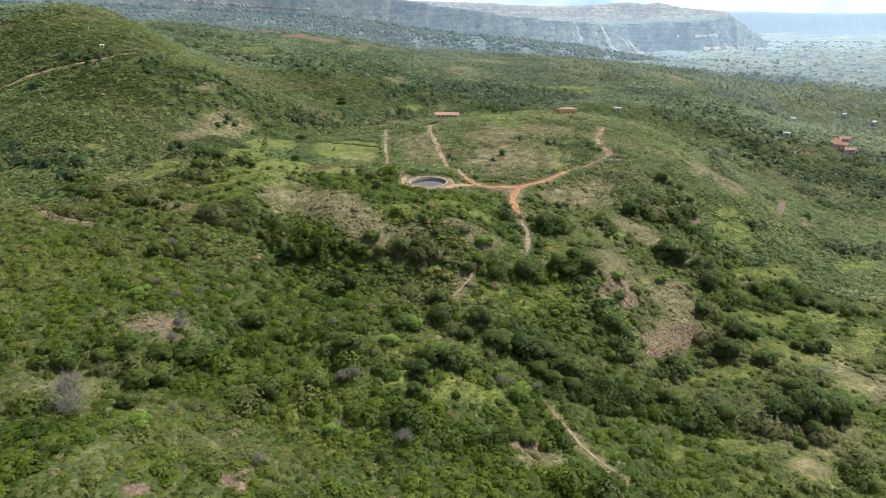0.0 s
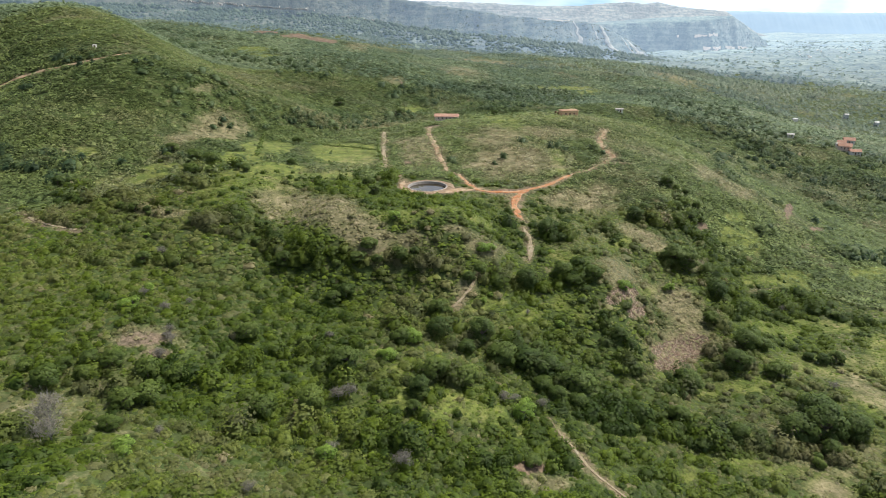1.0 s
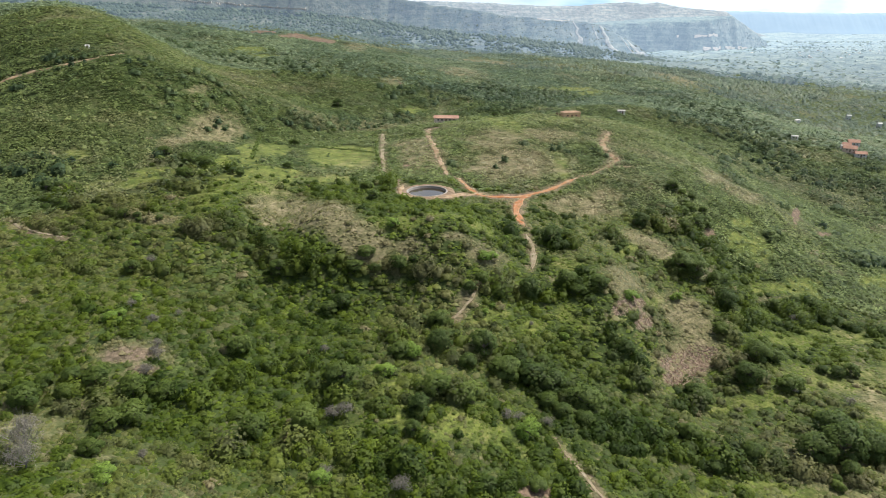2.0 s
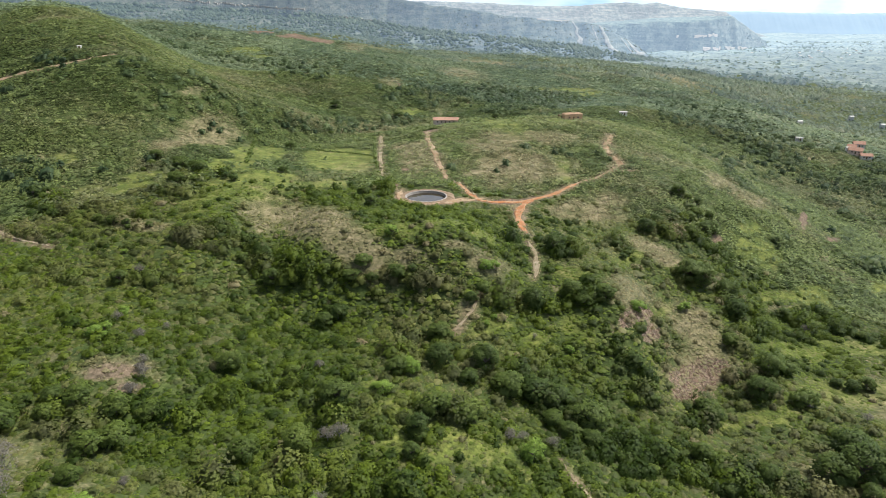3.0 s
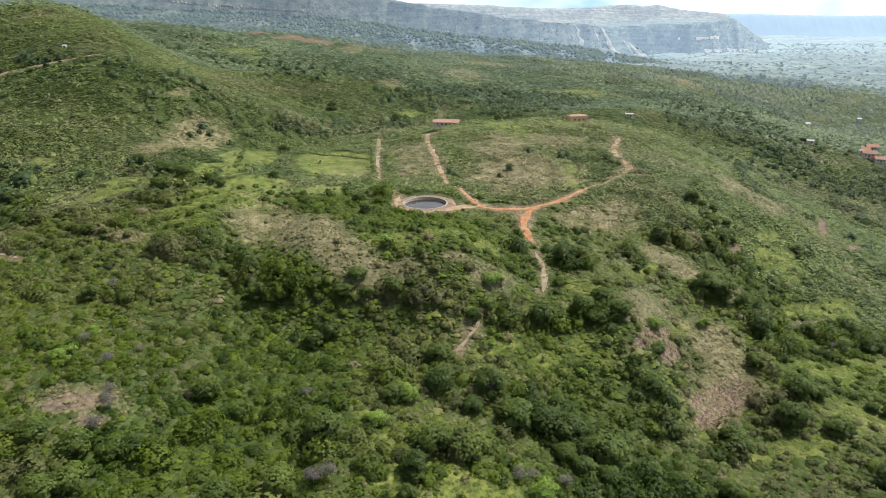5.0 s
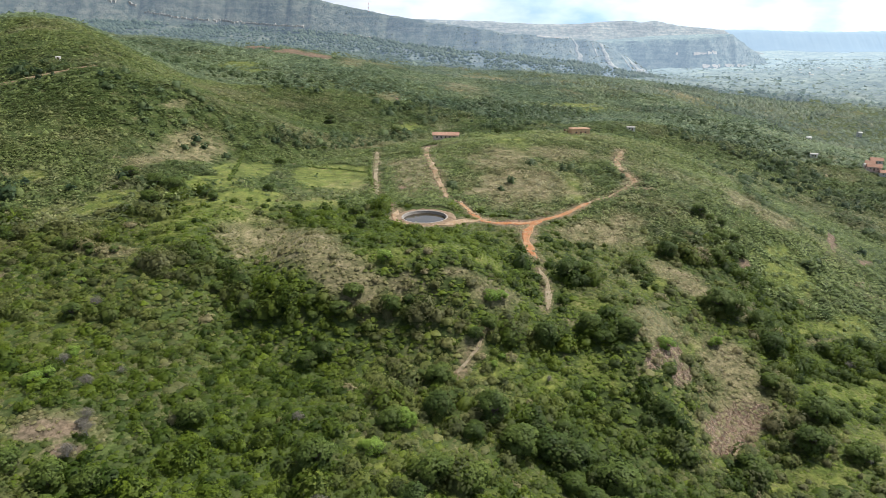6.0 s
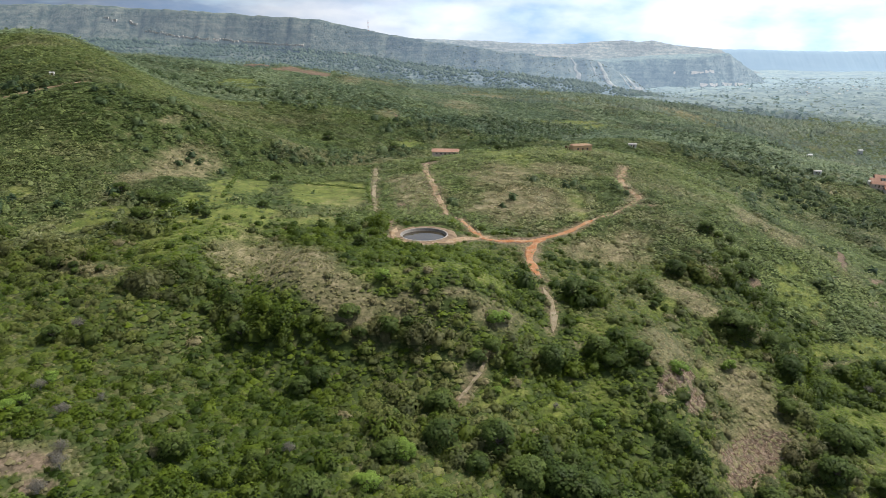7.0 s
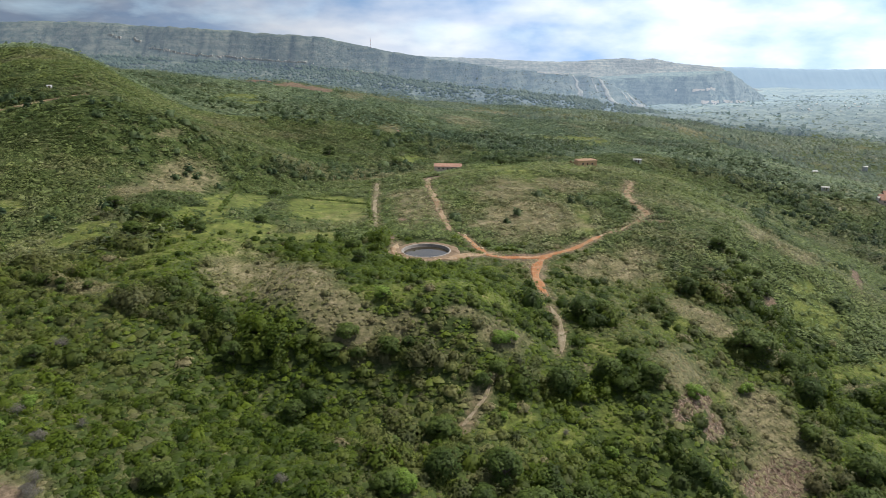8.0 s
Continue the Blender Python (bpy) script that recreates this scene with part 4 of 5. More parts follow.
def herb_field(name, per_area, near, far, size, leaf, count, seed, label, mat=None):
    """Low tufts of grass and herbs that cover the open ground."""
    turn = np.random.default_rng(seed)
    x, y = scatter(per_area, near, far, turn)
    dry, field, wood = dryness(x, y), pasture(x, y), woodland(x, y)
    keep = (turn.random(len(x)) < (1 - 0.35 * dry) * (1 - 0.25 * field) * (1 - 0.5 * wood)) & (bare_soil(x, y) < 0.5)
    x, y = x[keep], y[keep]
    free = keep_off_ways(x, y)
    x, y = x[free], y[free]
    dry, field = dryness(x, y), pasture(x, y)
    radius = size * np.exp(turn.normal(size=len(x)) * 0.35) * (1 - 0.3 * dry) * (1 - 0.25 * field)
    height = radius * (0.35 + 0.35 * turn.random(len(x))) * (1 - 0.55 * field)
    # Tint drops below y 190 and 150, painting in a dimmer foreground.
    tint = np.clip(0.5 + 0.34 * value_noise(x, y, 24, 81) + 0.2 * value_noise(x, y, 9, 82) + 0.24 * turn.normal(size=len(x)) * (1 - 0.6 * field) + 0.06 + np.where(y > 318, 0.34, 0.3) * field - 0.1 * (y < 190) - 0.14 * (y < 150), 0, 1)
    sere = np.clip(0.3 * value_noise(x, y, 38, 71) + 1.0 * dry + 0.5 * (turn.random(len(x)) - 0.45), 0, 1)
    out, soft, i = tufts(x, y, radius, height, count, leaf * np.sqrt(radius / size), turn, 3, level=1.1, loose=0.3)
    ob = new(name, leaf_mesh(name, out, soft, i, mat or SHRUB_LEAF, 1.5, bodies(x, y, radius, height, turn, 5, 1, fill=0.95), tint=tint, sere=sere))
    return tagged(ob, label, "grass", kind="stuff")


def carpet(name, per_area, near, far, size, seed, label, mat):
    """Low unbroken scrub: sprays of leaves over a bumpy canopy that follows the ground."""
    turn = np.random.default_rng(seed)
    x, y = scatter(per_area, near, far, turn)

    def canopy(x, y):
        return np.clip(1.1 + 1.2 * value_noise(x, y, 6.5, 75) + 0.7 * value_noise(x, y, 3.4, 76) + 0.9 * value_noise(x, y, 21, 77), 0.05, 4)

    dry, field = dryness(x, y), pasture(x, y)
    keep = (turn.random(len(x)) < np.clip(0.35 + 0.55 * canopy(x, y), 0, 1) * (1 - 0.97 * field) * (1 - 0.68 * dry)) & (bare_soil(x, y) < 0.4)
    x, y = x[keep], y[keep]
    free = keep_off_ways(x, y)
    x, y = x[free], y[free]
    dry, wood, high = dryness(x, y), woodland(x, y), canopy(x, y)
    grow = (1 - 0.6 * dry) * (1 + 0.9 * wood)
    step = 0.8
    nrm = np.stack([(canopy(x - step, y) - canopy(x + step, y)) / (2 * step), (canopy(x, y - step) - canopy(x, y + step)) / (2 * step), 0 * x + 0.8], 1)
    nrm /= np.linalg.norm(nrm, axis=1)[:, None]
    c = np.stack([x, y, land(x, y) + high * grow * (0.5 + 0.5 * turn.random(len(x)))], 1)
    sizes = size * (0.6 + 0.8 * turn.random(len(x)))
    tint = np.clip(0.6 + 0.34 * value_noise(x, y, 110, 63) + 0.34 * value_noise(x, y, 30, 61) + 0.24 * value_noise(x, y, 8, 62) + 0.14 * turn.normal(size=len(x)) - 0.3 * wood, 0, 1)
    sere = np.clip(0.3 * value_noise(x, y, 45, 71) + 0.2 * value_noise(x, y, 13, 72) + 0.8 * dry + 0.3 * (turn.random(len(x)) - 0.5), 0, 1) * (0.5 if near > 600 else 1.0)
    me = leaf_mesh(name, sprays(c, sizes, nrm, turn, 3, 0.8, 0.3), nrm, np.arange(len(x)), mat, 0.25, tint=tint, sere=sere)
    return tagged(new(name, me), label, "scrub", kind="stuff")


shrub_field("shrubs_below", 0.085, 4, 88, 1.45, 0.42, 60, 110, "dense green thorny scrub under the flight")
# Hillside leaves, their colour made paler and bluer to take on some haze.
HILL_LEAF = leaf_material("hillside_leaves", (0.052, 0.085, 0.03), (0.178, 0.22, 0.08), (0.26, 0.23, 0.145), coarse=2.2)
herb_field("grass", 0.62, 88, 300, 0.8, 0.25, 7, 105, "tall green and straw-coloured grass and herbs")
shrub_field("shrubs", 0.12, 88, 310, 1.35, 0.28, 100, 101, "dense green thorny scrub covering the slopes")
shrub_field("thicket", 0.06, 88, 320, 1.9, 0.3, 200, 108, "tall dark thicket filling the ravine and folds", only_woods=True)
carpet("scrub_slopes", 2.0, 300, 450, 0.75, 121, "low unbroken green scrub over the middle slopes", HILL_LEAF)
carpet("scrub_hills", 1.1, 450, 640, 1.05, 122, "low unbroken green scrub over the hills", HILL_LEAF)
carpet("scrub_distance", 0.42, 640, 1000, 1.7, 123, "hazy low scrub over the far slopes", HAZED_FAR_LEAF)
shrub_field("shrubs_hillside", 0.075, 310, 640, 1.7, 0.5, 16, 102, "green scrub on the farther hillsides", HILL_LEAF, corners=3, in_dry=0.85)
shrub_field("shrubs_distant", 0.03, 640, 1000, 2.4, 1.0, 7, 103, "dark scrub and small trees over the distant slopes", HAZED_FAR_LEAF, corners=3)
# Bluish base colour carries the haze over the remote slopes.
HAZED_REMOTE_LEAF = leaf_material("hazed_remote_leaves", (0.055, 0.09, 0.07), (0.15, 0.195, 0.14), (0.22, 0.2, 0.14), coarse=7.0)
shrub_field("shrubs_remote", 0.03, 1000, 1500, 3.4, 1.5, 1, 109, "hazy scrub and trees on the remote slopes", HAZED_REMOTE_LEAF, corners=3)
# Valley foliage that emits a bluish glow, painted in for haze.
HAZED_VALLEY_LEAF = leaf_material("hazed_valley_leaves", (0.05, 0.08, 0.065), (0.11, 0.145, 0.1), (0.2, 0.2, 0.16), haze_glow=0.3)
HAZED_WOODS_LEAF = leaf_material("hazed_woods_leaves", (0.045, 0.075, 0.06), (0.11, 0.145, 0.1), (0.2, 0.19, 0.14), haze_glow=0.13)
shrub_field("backdrop_woods", 0.009, 1500, 2350, 5.5, 5.0, 1, 104, "dark woods on the floor of the valley", HAZED_WOODS_LEAF, corners=3, low=-0.55)
shrub_field("backdrop_far_woods", 0.0035, 2350, 3800, 7.0, 6.0, 1, 107, "far patchwork of woods in the hazy valley", HAZED_VALLEY_LEAF, corners=3, low=0.0)
# Tableland scrub lifted by bluish emission, so that it looks hazed.
TABLE_LEAF = leaf_material("tableland_leaves", (0.06, 0.08, 0.058), (0.12, 0.135, 0.098), haze_glow=0.11)
FAR_TABLE_LEAF = leaf_material("far_tableland_leaves", (0.08, 0.11, 0.11), (0.13, 0.16, 0.15), haze_glow=0.36)
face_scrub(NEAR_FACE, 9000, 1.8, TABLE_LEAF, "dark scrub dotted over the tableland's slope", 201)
face_scrub(NEAR_FACE, 24000, 5.0, HAZED_WOODS_LEAF, "dark woods at the foot of the tableland", 203, -1.0, 0.2)
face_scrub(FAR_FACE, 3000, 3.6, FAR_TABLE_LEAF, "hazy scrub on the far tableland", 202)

# ------------------------------------------------------------ trees
def part(name, bm, mat, parent, label=""):
    """One mesh under a thing or under a part."""
    me = bpy.data.meshes.new(name)
    bm.to_mesh(me)
    bm.free()
    me.materials.append(mat)
    ob = new(name, me)
    ob.parent = parent
    return tagged(ob, label)


def limb(bm, a, b, ra, rb, sides=6):
    """A tapered round limb from a to b."""
    a, b = Vector(a), Vector(b)
    turn = (b - a).to_track_quat("Z", "Y").to_matrix()
    rings = []
    for at, r in ((a, ra), (a.lerp(b, 0.5) + Vector((ra, -ra, 0)) * 0.3, (ra + rb) / 2), (b, rb)):
        rings.append([bm.verts.new(at + turn @ Vector((r * math.cos(k * 2 * math.pi / sides), r * math.sin(k * 2 * math.pi / sides), 0))) for k in range(sides)])
    for low, high in zip(rings, rings[1:]):
        for k in range(sides):
            bm.faces.new((low[k], low[(k + 1) % sides], high[(k + 1) % sides], high[k]))
    bm.faces.new(rings[-1])


def make_tree(seed, mat, label, flat=0.55, clumps=9, leaves=140, leaf=0.042, bare=False):
    """A tree one metre across at the origin: trunk with limbs, and a crown of clumps of leaf sprays."""
    turn = np.random.default_rng(seed)
    root = new("tree")
    tagged(root, label, "tree", "scattered trees")
    bm = bmesh.new()
    fork = Vector((turn.normal() * 0.03, turn.normal() * 0.03, 0.15 + 0.06 * turn.random()))
    limb(bm, (0, 0, -0.08), fork, 0.022 if bare else 0.035, 0.016 if bare else 0.026)
    places = []
    for k in range(clumps):
        a = k * 2.4 + turn.random()
        r = 0.32 * math.sqrt((k + 0.4) / clumps)
        tip = Vector((r * math.cos(a), r * math.sin(a), flat * (0.62 - 0.55 * r) + 0.12 + turn.normal() * 0.035))
        limb(bm, fork, tip, 0.008 if bare else 0.018, 0.003 if bare else 0.006, 4)
        if bare:
            for _ in range(12):
                end = tip + Vector(turn.normal(size=3) * 0.12) + Vector((0, 0, 0.08))
                limb(bm, fork.lerp(tip, 0.5 + 0.5 * turn.random()), end, 0.004, 0.0015, 3)
        places.append((tip, 0.15 + 0.09 * turn.random()))
    for k in range(0 if bare else 5):
        a, r = k * 1.26 + turn.random(), 0.24 + 0.08 * turn.random()
        tip = Vector((r * math.cos(a), r * math.sin(a), 0.17 + 0.05 * turn.random()))
        limb(bm, fork * 0.7, tip, 0.014, 0.006, 3)
        places.append((tip, 0.13 + 0.06 * turn.random()))
    clumps = len(places)
    part("trunk", bm, BARK if not bare else DRY_BARK, root)
    n = clumps * leaves
    i = np.repeat(np.arange(clumps), leaves)
    d = turn.normal(size=(n, 3))
    d /= np.linalg.norm(d, axis=1)[:, None]
    d[:, 2] = np.where(d[:, 2] < -0.25, -d[:, 2], d[:, 2])
    rad = np.array([r for _, r in places])[i]
    c = np.array([tuple(p) for p, _ in places])[i] + d * (rad * (0.72 + 0.36 * turn.random(n)))[:, None] * np.array([1, 1, 0.72])
    whole = c - np.array([0, 0, flat * 0.35])
    soft = d * 0.6 + 0.6 * whole / (np.linalg.norm(whole, axis=1)[:, None] + 1e-9)
    corners = sprays(c, leaf * (0.6 + 0.8 * turn.random(n)), d, turn, 3, 0.75, 0.35)
    me = leaf_mesh("crown", corners, soft, i, mat, 0.35, tint=np.clip(0.2 + 0.12 * turn.normal(size=clumps), 0, 0.5))
    crown = new("crown", me)
    crown.parent = root
    return root


DRY_BARK = plain_material("dry_bark", (0.13, 0.12, 0.11), (0.26, 0.24, 0.22), 0.2)
KINDS = {
    "dark": [make_tree(k, TREE_LEAF, "broad dark green tree with a rounded crown among scrub", 0.55 + 0.08 * (k % 3), 8 + k % 3) for k in (1, 2, 3, 4)],
    "green": [make_tree(k, GREEN_LEAF, "spreading mid-green tree with a flat crown on the slope", 0.48, 9, 134) for k in (5, 6, 7)],
    "bright": [make_tree(k, LIGHT_LEAF, "bright yellow-green leafy bush standing out from scrub", 0.55, 7, 120) for k in (8, 9)],
    "bare": [make_tree(k, DRY_LEAF, "grey leafless dry tree with fine twigs", 0.8, 11, 110, 0.02, True) for k in (10, 11)],
}
TREES_DARK = [(-27, 163, 10.2), (99, 250, 13.3), (104, 249, 11.8), (32, 217, 9.4), (46, 221, 8.1), (-38, 208, 7.6), (-59, 225, 8.1), (-65, 238, 7.6), (82, 183, 9.8), (103, 194, 11.0), (112, 206, 11.2), (115, 166, 12.0), (44, 248, 10.0), (28, 178, 11.1), (34, 176, 11.0), (20, 178, 11.2), (43, 170, 11.4), (14, 186, 10.2), (0, 185, 9.2), (-27, 227, 7.8), (-31, 223, 7.5), (112, 235, 9.9), (113, 247, 10.4), (111, 156, 12.8), (120, 157, 11.4), (103, 155, 11.5), (83, 181, 8.5), (-5, 154, 6.9), (-34, 211, 7.4)]
TREES_FAR = [(-88, 540, 10.2), (39, 475, 7.1), (-36, 538, 10.0), (-29, 271, 6.4), (-121, 306, 9.6), (-111, 303, 10.7), (-137, 318, 7.5), (33, 216, 6.7)]
TREES_GREEN = [(-5, 152, 5.6), (-1, 162, 10.2), (7, 162, 10.3), (114, 190, 8.2), (-15, 224, 8.9), (51, 253, 7.9), (-12, 177, 8.0), (-59, 176, 9.1), (-75, 144, 8.7), (-79, 140, 8.4), (117, 191, 7.8), (-79, 153, 8.7), (-89, 155, 8.8), (-71, 154, 7.8), (-46, 146, 8.9), (-34, 149, 9.3), (-101, 145, 9.0), (-34, 289, 6.8), (0, 282, 5.2), (4, 287, 4.3), (-117, 291, 9.0), (-77, 453, 4.9), (-101, 348, 3.3), (-91, 395, 8.3), (-76, 315, 5.5), (15, 217, 6.3)]
TREES_BRIGHT = [(-8, 178, 6.5), (24, 153, 7.5), (16, 226, 6.1), (-27, 131, 5.6), (-68, 119, 5.5), (-97, 179, 5.6), (19, 228, 5.9), (-18, 241, 6.4), (-15, 168, 6.1), (68, 215, 6.7)]
BUSHES_BRIGHT = [(-112, 229, 3.0), (-97, 196, 3.6), (-94, 178, 3.3), (-17, 169, 3.7), (18, 227, 3.7), (18, 208, 2.7), (-12, 177, 2.6), (-7, 179, 4.1), (41, 198, 3.1), (26, 245, 3.0), (92, 233, 4.4), (15, 204, 3.4), (-96, 183, 4.1), (-96, 194, 3.5), (-66, 115, 3.8), (42, 197, 2.9), (90, 232, 3.7), (54, 161, 4.2)]
BUSHES_GREY = [(-101, 216, 3.6), (-96, 190, 4.1), (-85, 180, 3.9), (-79, 168, 2.7), (-78, 159, 4.1), (-34, 178, 3.8), (-81, 189, 3.2), (31, 202, 2.7), (141, 237, 4.3), (-84, 180, 3.5), (-79, 169, 4.0), (-78, 159, 4.4), (-47, 146, 4.0), (-26, 133, 4.4), (-66, 130, 3.4), (-40, 114, 4.2), (115, 188, 3.5), (30, 158, 4.5), (129, 181, 4.4)]
TREES_BARE = [(-88, 126, 11.5), (-83, 118, 8.5), (-8, 129, 6.4), (-27, 150, 5.5), (-77, 165, 4.4), (-24, 151, 5.4), (-101, 216, 5.2), (22, 159, 4.1), (-79, 167, 3.3), (19, 158, 4.7)]
planted = []


def plant(kind, x, y, across, turn):
    if math.hypot(x - POND[0], y - POND[1]) < 14.5:
        return
    model = KINDS[kind][int(turn.integers(len(KINDS[kind])))]
    tall = across * (0.85 + 0.3 * turn.random())
    m = pose(x, y, float(land(x, y)) - 0.1, 0, 0, turn.random() * 360) @ Matrix.Diagonal((across, across, tall, 1))
    copy_thing(model, m)
    planted.append((x, y, across))


tree_turn = np.random.default_rng(12)
for kind, rows in (("dark", TREES_DARK + TREES_FAR), ("green", TREES_GREEN), ("bright", TREES_BRIGHT + BUSHES_BRIGHT), ("bare", TREES_BARE + BUSHES_GREY)):
    for x, y, across in rows:
        plant(kind, x, y, across, tree_turn)
# More trees where the woods are thick.
tries = 0
while len(planted) < 298 and tries < 20000:
    tries += 1
    r, a = 105 + 235 * math.sqrt(tree_turn.random()), (tree_turn.random() * 2 - 1) * 0.7
    x, y = r * math.sin(a), r * math.cos(a)
    across = (3.0 + 3.6 * tree_turn.random() ** 1.5) if x < -20 or y < 150 else (3.6 + 5.0 * tree_turn.random() ** 1.5)
    one = (np.array([x]), np.array([y]))
    if woodland(*one)[0] < 0.5 or not keep_off_ways(*one)[0] or any(math.hypot(x - p, y - q) < 0.38 * (across + w) for p, q, w in planted):
        continue
    plant("dark" if tree_turn.random() < (0.75 if x > -20 else 0.3) else "green", x, y, across, tree_turn)
for rows in KINDS.values():
    for model in rows:
        for child in model.children:
            bpy.data.objects.remove(child)
        bpy.data.objects.remove(model)


def far_woods():
    """Tree crowns of the farther woods."""
    turn = np.random.default_rng(14)
    x, y = scatter(0.03, 335, 800, turn)
    thick = np.maximum(woodland(x, y), 0.25 * (value_noise(x, y, 70, 91) > 0.3)) * np.clip(1.2 + 1.6 * value_noise(x, y, 55, 92), 0.35, 1) * (1 - 0.9 * dryness(x, y))
    keep = (turn.random(len(x)) < thick) & (pasture(x, y) < 0.3) & (bare_soil(x, y) < 0.3)
    x, y = x[keep], y[keep]
    free = keep_off_ways(x, y)
    x, y = x[free], y[free]
    radius = 2.6 * np.exp(turn.normal(size=len(x)) * 0.3)
    out, soft, i = tufts(x, y, radius, radius * 1.15, 34, 0.95 + 0 * x, turn, 3, 0.1)
    tint = np.clip(0.4 + 0.35 * value_noise(x, y, 70, 93) + 0.26 * turn.normal(size=len(x)), 0, 1)
    ob = new("woodland", leaf_mesh("woodland", out, soft, i, WOOD_LEAF, body=bodies(x, y, radius, radius * 1.15, turn, 6, 2, 0.08, 0.7), tint=tint))
    tagged(ob, "dark woods filling the folds between hills", "woods", kind="stuff")


far_woods()


def hedge(points, seed, label):
    """A line of low dark growth along a field border."""
    turn = np.random.default_rng(seed)
    q = along(points, 0.8)
    q = q + turn.normal(size=q.shape) * 0.35
    x, y = q[:, 0], q[:, 1]
    radius = 0.8 * np.exp(turn.normal(size=len(x)) * 0.35)
    out, soft, i = tufts(x, y, radius, radius * 1.1, 12, 0.6 + 0 * x, turn)
    ob = new("hedge", leaf_mesh("hedge", out, soft, i, TREE_LEAF, tint=np.clip(0.4 + 0.2 * turn.normal(size=len(x)), 0, 1)))
    tagged(ob, label, "hedge", kind="stuff")


hedge([(-89.3, 408.3), (-69.3, 393.4), (-53.0, 392.4), (-40.3, 383.3)], 1, "low dark hedge across the pasture")
hedge([(-51.6, 313.8), (-42.0, 319.5), (-31.3, 325.0)], 2, "low dark hedge at the pasture's edge")
hedge([(-73.6, 286.5), (-68.4, 283.3), (-63.9, 282.1)], 3, "short dark hedge on the grassy slope")
hedge([(-47.0, 455.1), (-39.2, 381.5), (-32.3, 333.1)], 4, "thin hedge beside the dusty track")
hedge([(-120.7, 426.3), (-118.1, 420.2), (-114.9, 399.0), (-96.3, 324.4)], 5, "dark hedge bordering the brown slope")

# ------------------------------------------------------------ pond
STONE = plain_material("pond_stone", (0.19, 0.17, 0.15), (0.33, 0.3, 0.26), 0.6, 0.9, 0.05)
CLAY = plain_material("pond_clay", (0.13, 0.09, 0.055), (0.23, 0.165, 0.11), 1.5, 0.95, 0.1)


def water_material():
    m, n, l, b = material("pond_water", 0.04)
    col = ramp(n, l, noise_node(n, l, 4.0, 3), (0.35, (0.022, 0.018, 0.011)), (0.65, (0.05, 0.04, 0.026)))
    l.new(col, b.inputs["Base Color"])
    b.inputs["Specular IOR Level"].default_value = 0.2
    bump(n, l, b, noise_node(n, l, 0.6, 2), 0.1, 0.02)
    return m


def lathe(bm, profile, sides=64, rough=0.0, turn=None):
    """A surface of rings: radius and height of each."""
    rings = []
    for r, z in profile:
        rings.append([bm.verts.new(((r + (turn.normal() * rough if rough else 0)) * math.cos(k * 2 * math.pi / sides), r * math.sin(k * 2 * math.pi / sides), z + (turn.normal() * rough * 0.4 if rough else 0))) for k in range(sides)])
    for low, high in zip(rings, rings[1:]):
        for k in range(sides):
            bm.faces.new((low[k], low[(k + 1) % sides], high[(k + 1) % sides], high[k]))
    return rings


def build_pond(x, y):
    turn = np.random.default_rng(8)
    top = POND[2]
    root = new("pond")
    root.location = (x, y, top)
    tagged(root, "round water tank with a pale stone rim and brown water", "pond")
    bm = bmesh.new()
    lathe(bm, [(14.5, -0.8), (12.4, 0.15), (10.6, 0.3), (9.4, 0.2)], 64, 0.25, turn)
    part("berm", bm, CLAY, root, "bank of bare reddish clay")
    bm = bmesh.new()
    lathe(bm, [(9.6, -0.3), (9.55, 0.3), (9.45, 0.36), (9.05, 0.36), (8.95, 0.28), (8.9, -0.5)], 64, 0.03, turn)
    part("rim", bm, STONE, root, "pale stone rim")
    bm = bmesh.new()
    lathe(bm, [(8.95, 0.25), (8.75, -0.5), (8.45, -1.3), (8.0, -2.2), (6.9, -2.4)], 64, 0.03, turn)
    part("lining", bm, STONE, root)
    bm = bmesh.new()
    rings = lathe(bm, [(8.75, -0.75), (5.0, -0.75), (1.0, -0.75)], 48)
    bm.faces.new(rings[-1])
    part("water", bm, water_material(), root, "still brown water")


build_pond(*POND[:2])

# ------------------------------------------------------------ houses
TILE = plain_material("clay_tile", (0.27, 0.14, 0.095), (0.38, 0.235, 0.17), 0.8, 0.85, 0.05)
SHEET = plain_material("pale_sheet_roof", (0.36, 0.34, 0.31), (0.5, 0.48, 0.44), 1.0)
SANDY_WALL = plain_material("sandy_wall", (0.66, 0.4, 0.22), (0.82, 0.56, 0.36), 1.0)
THATCH = plain_material("sandy_roof", (0.24, 0.15, 0.09), (0.36, 0.24, 0.15), 0.9, 0.9, 0.05)
PLASTER = plain_material("plaster", (0.6, 0.56, 0.52), (0.76, 0.73, 0.7), 1.5)
PINK_PLASTER = plain_material("pink_plaster", (0.62, 0.46, 0.38), (0.78, 0.64, 0.56), 1.2)
SHADE_GLASS = plain_material("window_dark", (0.03, 0.03, 0.035), (0.06, 0.06, 0.06), 0.5, 0.3)
DOOR_WOOD = plain_material("door_wood", (0.09, 0.055, 0.03), (0.16, 0.1, 0.06), 0.4)


